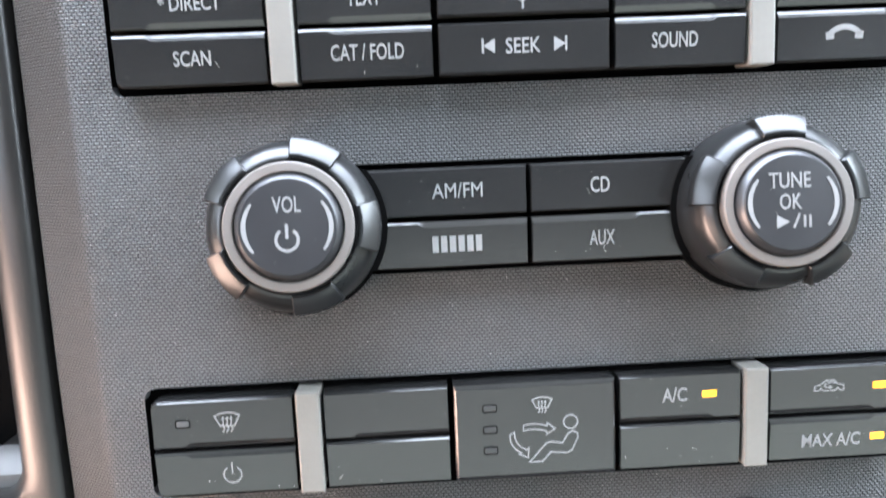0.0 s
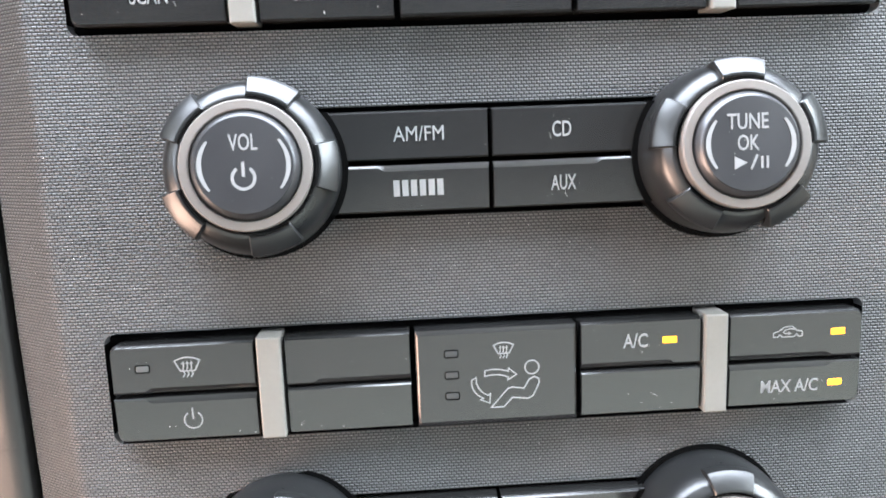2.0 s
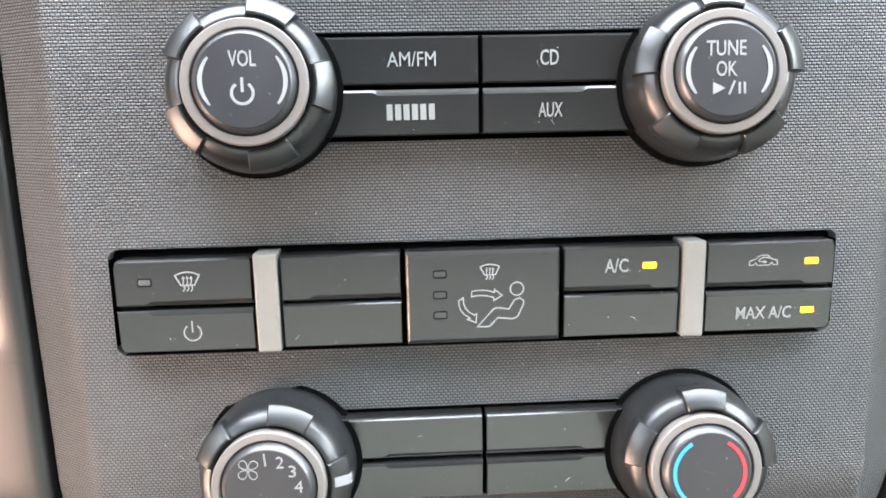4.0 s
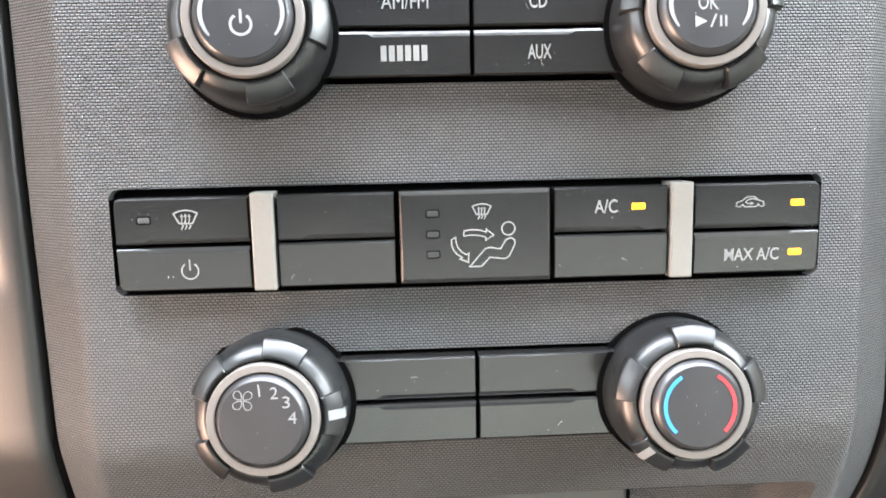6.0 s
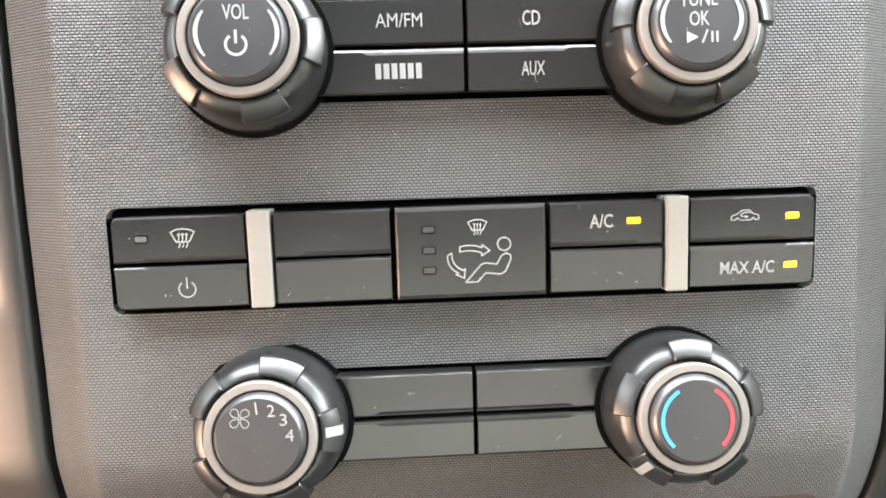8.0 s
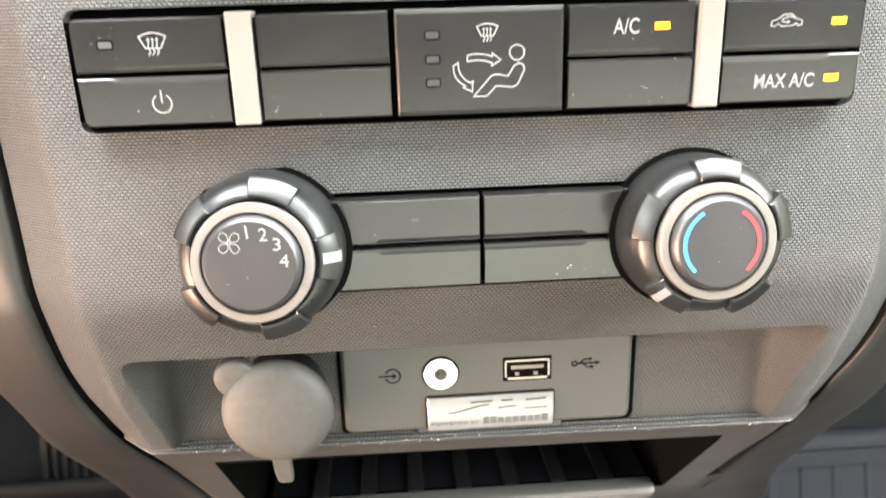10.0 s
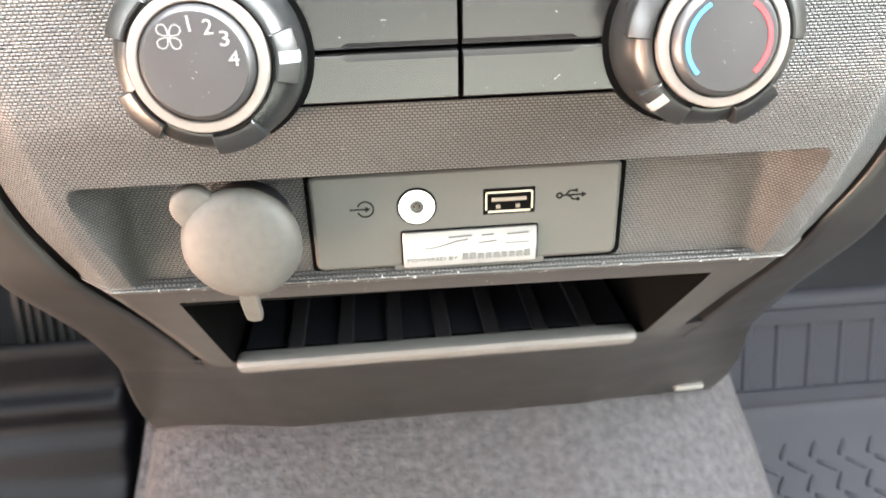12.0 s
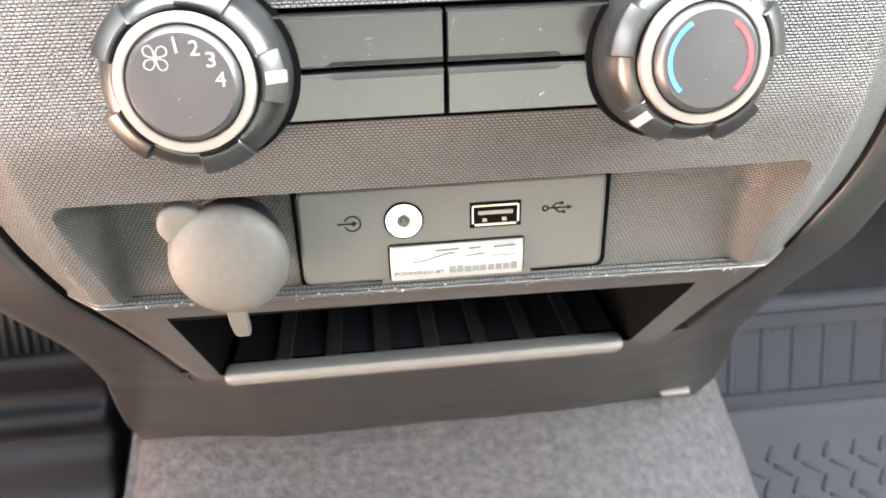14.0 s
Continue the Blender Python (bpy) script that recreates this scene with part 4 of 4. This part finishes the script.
# ---- storage slot under the ports ----
slot = thing("storage_tray", "dark open storage slot with ribbed rubber mat and pale lip", "storage tray", (-1.0, 0, 1.0))
# the slot's inside is near-black, its shade put into the colour
for x0, x1 in ((-74, -71.8), (73.8, 76)):
    edge = [(bend(z) + 1.2, z) for z in (-119, -130, -140, -150, -160, -170, -174)]
    part("side_wall", loops([[(x, y, z) for y, z in edge + [(150, -174), (150, -119)]] for x in (x0, x1)]), VOID, slot, "slot wall with shade as black colour")
part("roof_panel", box(-71.7, 73.7, 27.5, 147.9, -121.6, -119), VOID, slot, "slot roof with shade as black colour")
part("back_panel", box(-71.7, 73.7, 148, 150, -174, -119), VOID, slot, "slot back with shade as black colour")
part("floor_panel", box(-71.7, 73.7, 76, 147.9, -174, -171.5), VOID, slot, "slot floor with shade as black colour")
mat_part = part("rubber_mat", box(-68.5, 70.5, 70.5, 146, -171.4, -169.6, 0.4), MATBLACK, slot, "black ribbed rubber mat")
# ribs in a slightly paler rubber than the mat
RIB_ME = mesh_of("rib", box(-2.8, 2.8, 0, 66, 0, 1.6, 0.55), RIBRUBBER)
for i in range(7):
    hang("rib", RIB_ME, mat_part, "", (2 + (i - 3) * 17.6, 73.5, -169.7))
lip = bmesh.new()
LIP_EDGE = ((74, -168.6), (69.4, -168.0), (67.4, -168.7), (66.6, -170.2), (67.4, -171.9), (70.4, -175.2), (71.6, -175.8), (75, -175.8))
rings = []
for x, tight in ((-70.6, 0.62), (-70.2, 0.85), (-69.2, 0.96), (-67.5, 1.0), (67.9, 1.0), (69.6, 0.96), (70.6, 0.85), (71.0, 0.62)):
    rings.append([(x, 72.5 + (y - 72.5) * tight, -171.9 + (z + 171.9) * tight) for y, z in LIP_EDGE])
loops(rings, bm=lip)
part("front_lip", lip, LIPGREY, slot, "pale grey front lip", smooth=True)


# ---- rubber floor mats ----
def extruded(profile, x0, x1, n=1):
    return loops([[(x0 + (x1 - x0) * i / n, y, z) for y, z in profile] for i in range(n + 1)])


def softened(profile, times=2):
    """Round a closed profile's corners."""
    for _ in range(times):
        out = []
        for (ay, az), (by, bz) in zip(profile, profile[1:] + profile[:1]):
            out += [(ay * 0.75 + by * 0.25, az * 0.75 + bz * 0.25), (ay * 0.25 + by * 0.75, az * 0.25 + bz * 0.75)]
        profile = out
    return profile


mat_r = thing("floor_mat", "grey rubber floor mat with ribbed front and raised tread", "floor mat", (0, 0, 0), turn=CAB)
prof = [(-600, -420), (42, -399), (54, -395), (58, -391), (96, -345), (101, -341), (108, -341), (112, -346), (70, -400), (40, -424), (-600, -428)]
part("mat_body", extruded(softened(prof, 1), 172, 760), GREYMAT, mat_r, smooth=True)
def on_slope(u, lift):
    """A place on the mat's sloping front, u from foot to top, lifted off it."""
    return (58 + 38 * u - 0.77 * lift, -391 + 46 * u + 0.64 * lift)


def slope_bar(u0, u1, x0, x1, lift, soft):
    return loops([[(x, *on_slope(u, d)) for x, d in ((x0, -1.0), (x0 + soft, lift), (x1 - soft, lift), (x1, -1.0))] for u in (u0, u1)])


part("mat_band", slope_bar(-0.06, 0.10, 173, 758, 3.4, 0.5), GREYMAT, mat_r)
part("mat_band", slope_bar(0.84, 1.0, 173, 758, 2.6, 0.5), GREYMAT, mat_r)
MRIB = mesh_of("mat_rib", slope_bar(0.08, 0.86, -4.8, 4.8, 1.2, 3.2), GREYMAT)
for i in range(27):
    hang("mat_rib", MRIB, mat_r, "", (186 + i * 21.3, 0, 0))
TREAD = mesh_of("tread_bar", loops([[(x * s, y * s, z) for x, y in rounded(-6.8, 6.8, -1.6, 1.6, 1.5, 3)] for s, z in ((1, -1), (0.97, 0.8), (0.8, 1.9))]), GREYMAT, True, 50)
for j in range(14):
    for i in range(20):
        y = 24 - j * 10.5
        ob = hang("tread_bar", TREAD, mat_r, "", (186 + i * 19 + (9.5 if (j // 2) % 2 else 0) + (4.75 if j % 2 else 0), y, -399 - (y - 42) * -0.0327))
        ob.matrix_basis = ob.matrix_basis @ Matrix.Rotation(radians(-34 if j % 2 else 52), 4, "Z")
mat_l = thing("floor_mat", "black rubber floor mat with a stepped glossy edge", "floor mat", (0, 0, 0), turn=CAB)
prof = [(-600, -430), (20, -404), (40, -402), (50, -399), (55, -391), (60, -387), (70, -385), (74, -381), (75, -371), (77, -367), (82, -366), (88, -366), (92, -362), (97, -334), (101, -331), (104, -334), (98, -420), (-600, -436)]
rings = []
for x, tight in ((-760, 1.0), (-191, 1.0), (-187, 0.985), (-184.5, 0.96), (-183.5, 0.92)):
    rings.append([(x, 96 + (y - 96) * tight if y > 0 else y, z if z < -410 else -425 + (z + 425) * tight) for y, z in softened(prof, 1)])
part("mat_body", loops(rings), WETMAT, mat_l, smooth=True)
GROOVE = mesh_of("mat_groove", loops([[(x * s, y * s, z) for x, y in rounded(-14, 14, -2.6, 2.6, 2.5, 3)] for s, z in ((1, -1.5), (0.9, 1.2))]), WETMAT, True, 50)
for i in range(7):
    for j in range(3):
        ob = hang("mat_rib", GROOVE, mat_l, "", (-206 - 30 * i, 22 - 34 * j, -403.6 - 1.4 * j))
        ob.matrix_basis = ob.matrix_basis @ Matrix.Rotation(radians(62), 4, "Z")
pedal = thing("pedal", "black rubber pedal pad with upright ribs", "pedal", (-231, 121, -362), turn=CAB)
pedal.matrix_world = pedal.matrix_world @ Matrix.Rotation(radians(-40), 4, "X")
part("pad", box(-20, 20, -4, 4, 0, 66, 3), PEDAL, pedal)
PRIB = mesh_of("rib", box(-1.6, 1.6, -7, -3.5, 1.5, 62, 0.8), PEDAL)
for i in range(6):
    hang("rib", PRIB, pedal, "", (-15 + i * 6, 0, 0))
part("arm", box(-8, 8, 3, 16, 40, 260, 2), MATBLACK, pedal)


# ---- dust on the plastic ----
KNOBS = ((-46.6, 36.0), (46.4, 36.1), (-46.9, -48.35), (47.7, -48.45))


def speck(bm, rng, x, y, z, sizes):
    r = rng.choice(sizes)
    a = rng.uniform(0, math.pi)
    l = r * rng.choice((1, 1, 1, 1.5, 3))
    c, s = math.cos(a), math.sin(a)
    ring = [(l * c - r * s, l * s + r * c), (-l * c - r * s, -l * s + r * c), (-l * c + r * s, -l * s - r * c), (l * c + r * s, l * s - r * c)]
    loops([[(x + p, y + 0.12, z + q) for p, q in ring], [(x + p * 0.6, y - 0.02, z + q * 0.6) for p, q in ring]], bm=bm)


def dust():
    rng = random.Random(7)
    bm = bmesh.new()
    for i in range(1500):
        x, z = rng.uniform(-98, 98), rng.uniform(-76, 62)
        if any(c[0] - 1 < x < c[1] + 1 and c[2] - 1 < z < c[3] + 1 for c in CUTS) or min(math.hypot(x - kx, z - kz) for kx, kz in KNOBS) < 18:
            continue
        speck(bm, rng, x, bend(z) + roll_back(x, z) - 0.06, z, (0.03, 0.035, 0.04, 0.05, 0.07))
    for x0, x1, z0, z1 in ((-79, -51, 64, 72), (-43, -19, 64, 72), (18, 43, 64, 72), (-28, -1, 36, 44), (1, 28, 36, 44), (-28, -1, 25.5, 32.5), (1, 28, 25.5, 32.5), (-79, -51, -9, -1), (-79, -51, -21, -13.5),
                           (-43, -19, -9, -1), (-43, -19, -21, -12), (19, 43, -9, -1), (19, 43, -21, -12), (51, 78, -9, -1), (51, 78, -21, -13.5), (-28, -1, -47.5, -40), (1, 28, -47.5, -40), (-28, -1, -59, -52), (1, 28, -59, -52)):
        for i in range(9):
            speck(bm, rng, rng.uniform(x0, x1), -1.52, rng.uniform(z0, z1), (0.03, 0.04, 0.05, 0.07))
    for turn in KNOB_TURNS:
        bm.verts.ensure_lookup_table()
        first = len(bm.verts)
        for i in range(9):
            a, r = rng.uniform(0, 6.3), rng.uniform(0, 8)
            speck(bm, rng, r * math.cos(a), -16.93, r * math.sin(a), (0.03, 0.04, 0.05))
        for i in range(16 if turn.translation.z > 0 else 46):
            # on the skirt's upper side
            a, u = rng.uniform(0.4, 2.7), rng.uniform(0, 1)
            r, y = 17.0 - 1.6 * u * u, -3.0 - 7.6 * u
            speck(bm, rng, r * math.cos(a), y, r * math.sin(a), (0.03, 0.04, 0.05))
        bm.verts.ensure_lookup_table()
        for v in bm.verts[first:]:
            v.co = turn @ v.co
    # worn specks along the tray's shelf lip and on the bezel under it
    for i in range(170):
        x, z = rng.uniform(-80, 88), rng.gauss(-112.3, 0.7) if i < 110 else rng.uniform(-119, -113)
        speck(bm, rng, x, bend(z) + roll_back(x, z) - shelf_lip(z) - 0.06, z - skew(z) * x, (0.04, 0.05, 0.07, 0.1, 0.15))
    # a few fine hairs and scratches on the keys
    for x, z, y in ((-42, -20, -1.52), (12.5, 38.2, -1.52), (25, 30.6, -1.52), (15.4, 27.6, -1.52), (-14, -44, -1.52), (-60, 66, -1.52), (20, -56, -1.52), (35, -18, -1.52)):
        p = [(x, z)]
        a = rng.uniform(0, 6.3)
        for i in range(5):
            a += rng.uniform(-0.7, 0.7)
            p.append((p[-1][0] + 0.32 * math.cos(a), p[-1][1] + 0.32 * math.sin(a)))
        stroke(p, 0.035, bm=bm, y=y, thick=0.05)
    return bm


fluff = new("dust", mesh_of("dust", dust(), DUST))
fluff.matrix_world = PANEL
tagged(fluff, "pale dust specks lying on the dark panel", "dust", kind="stuff")
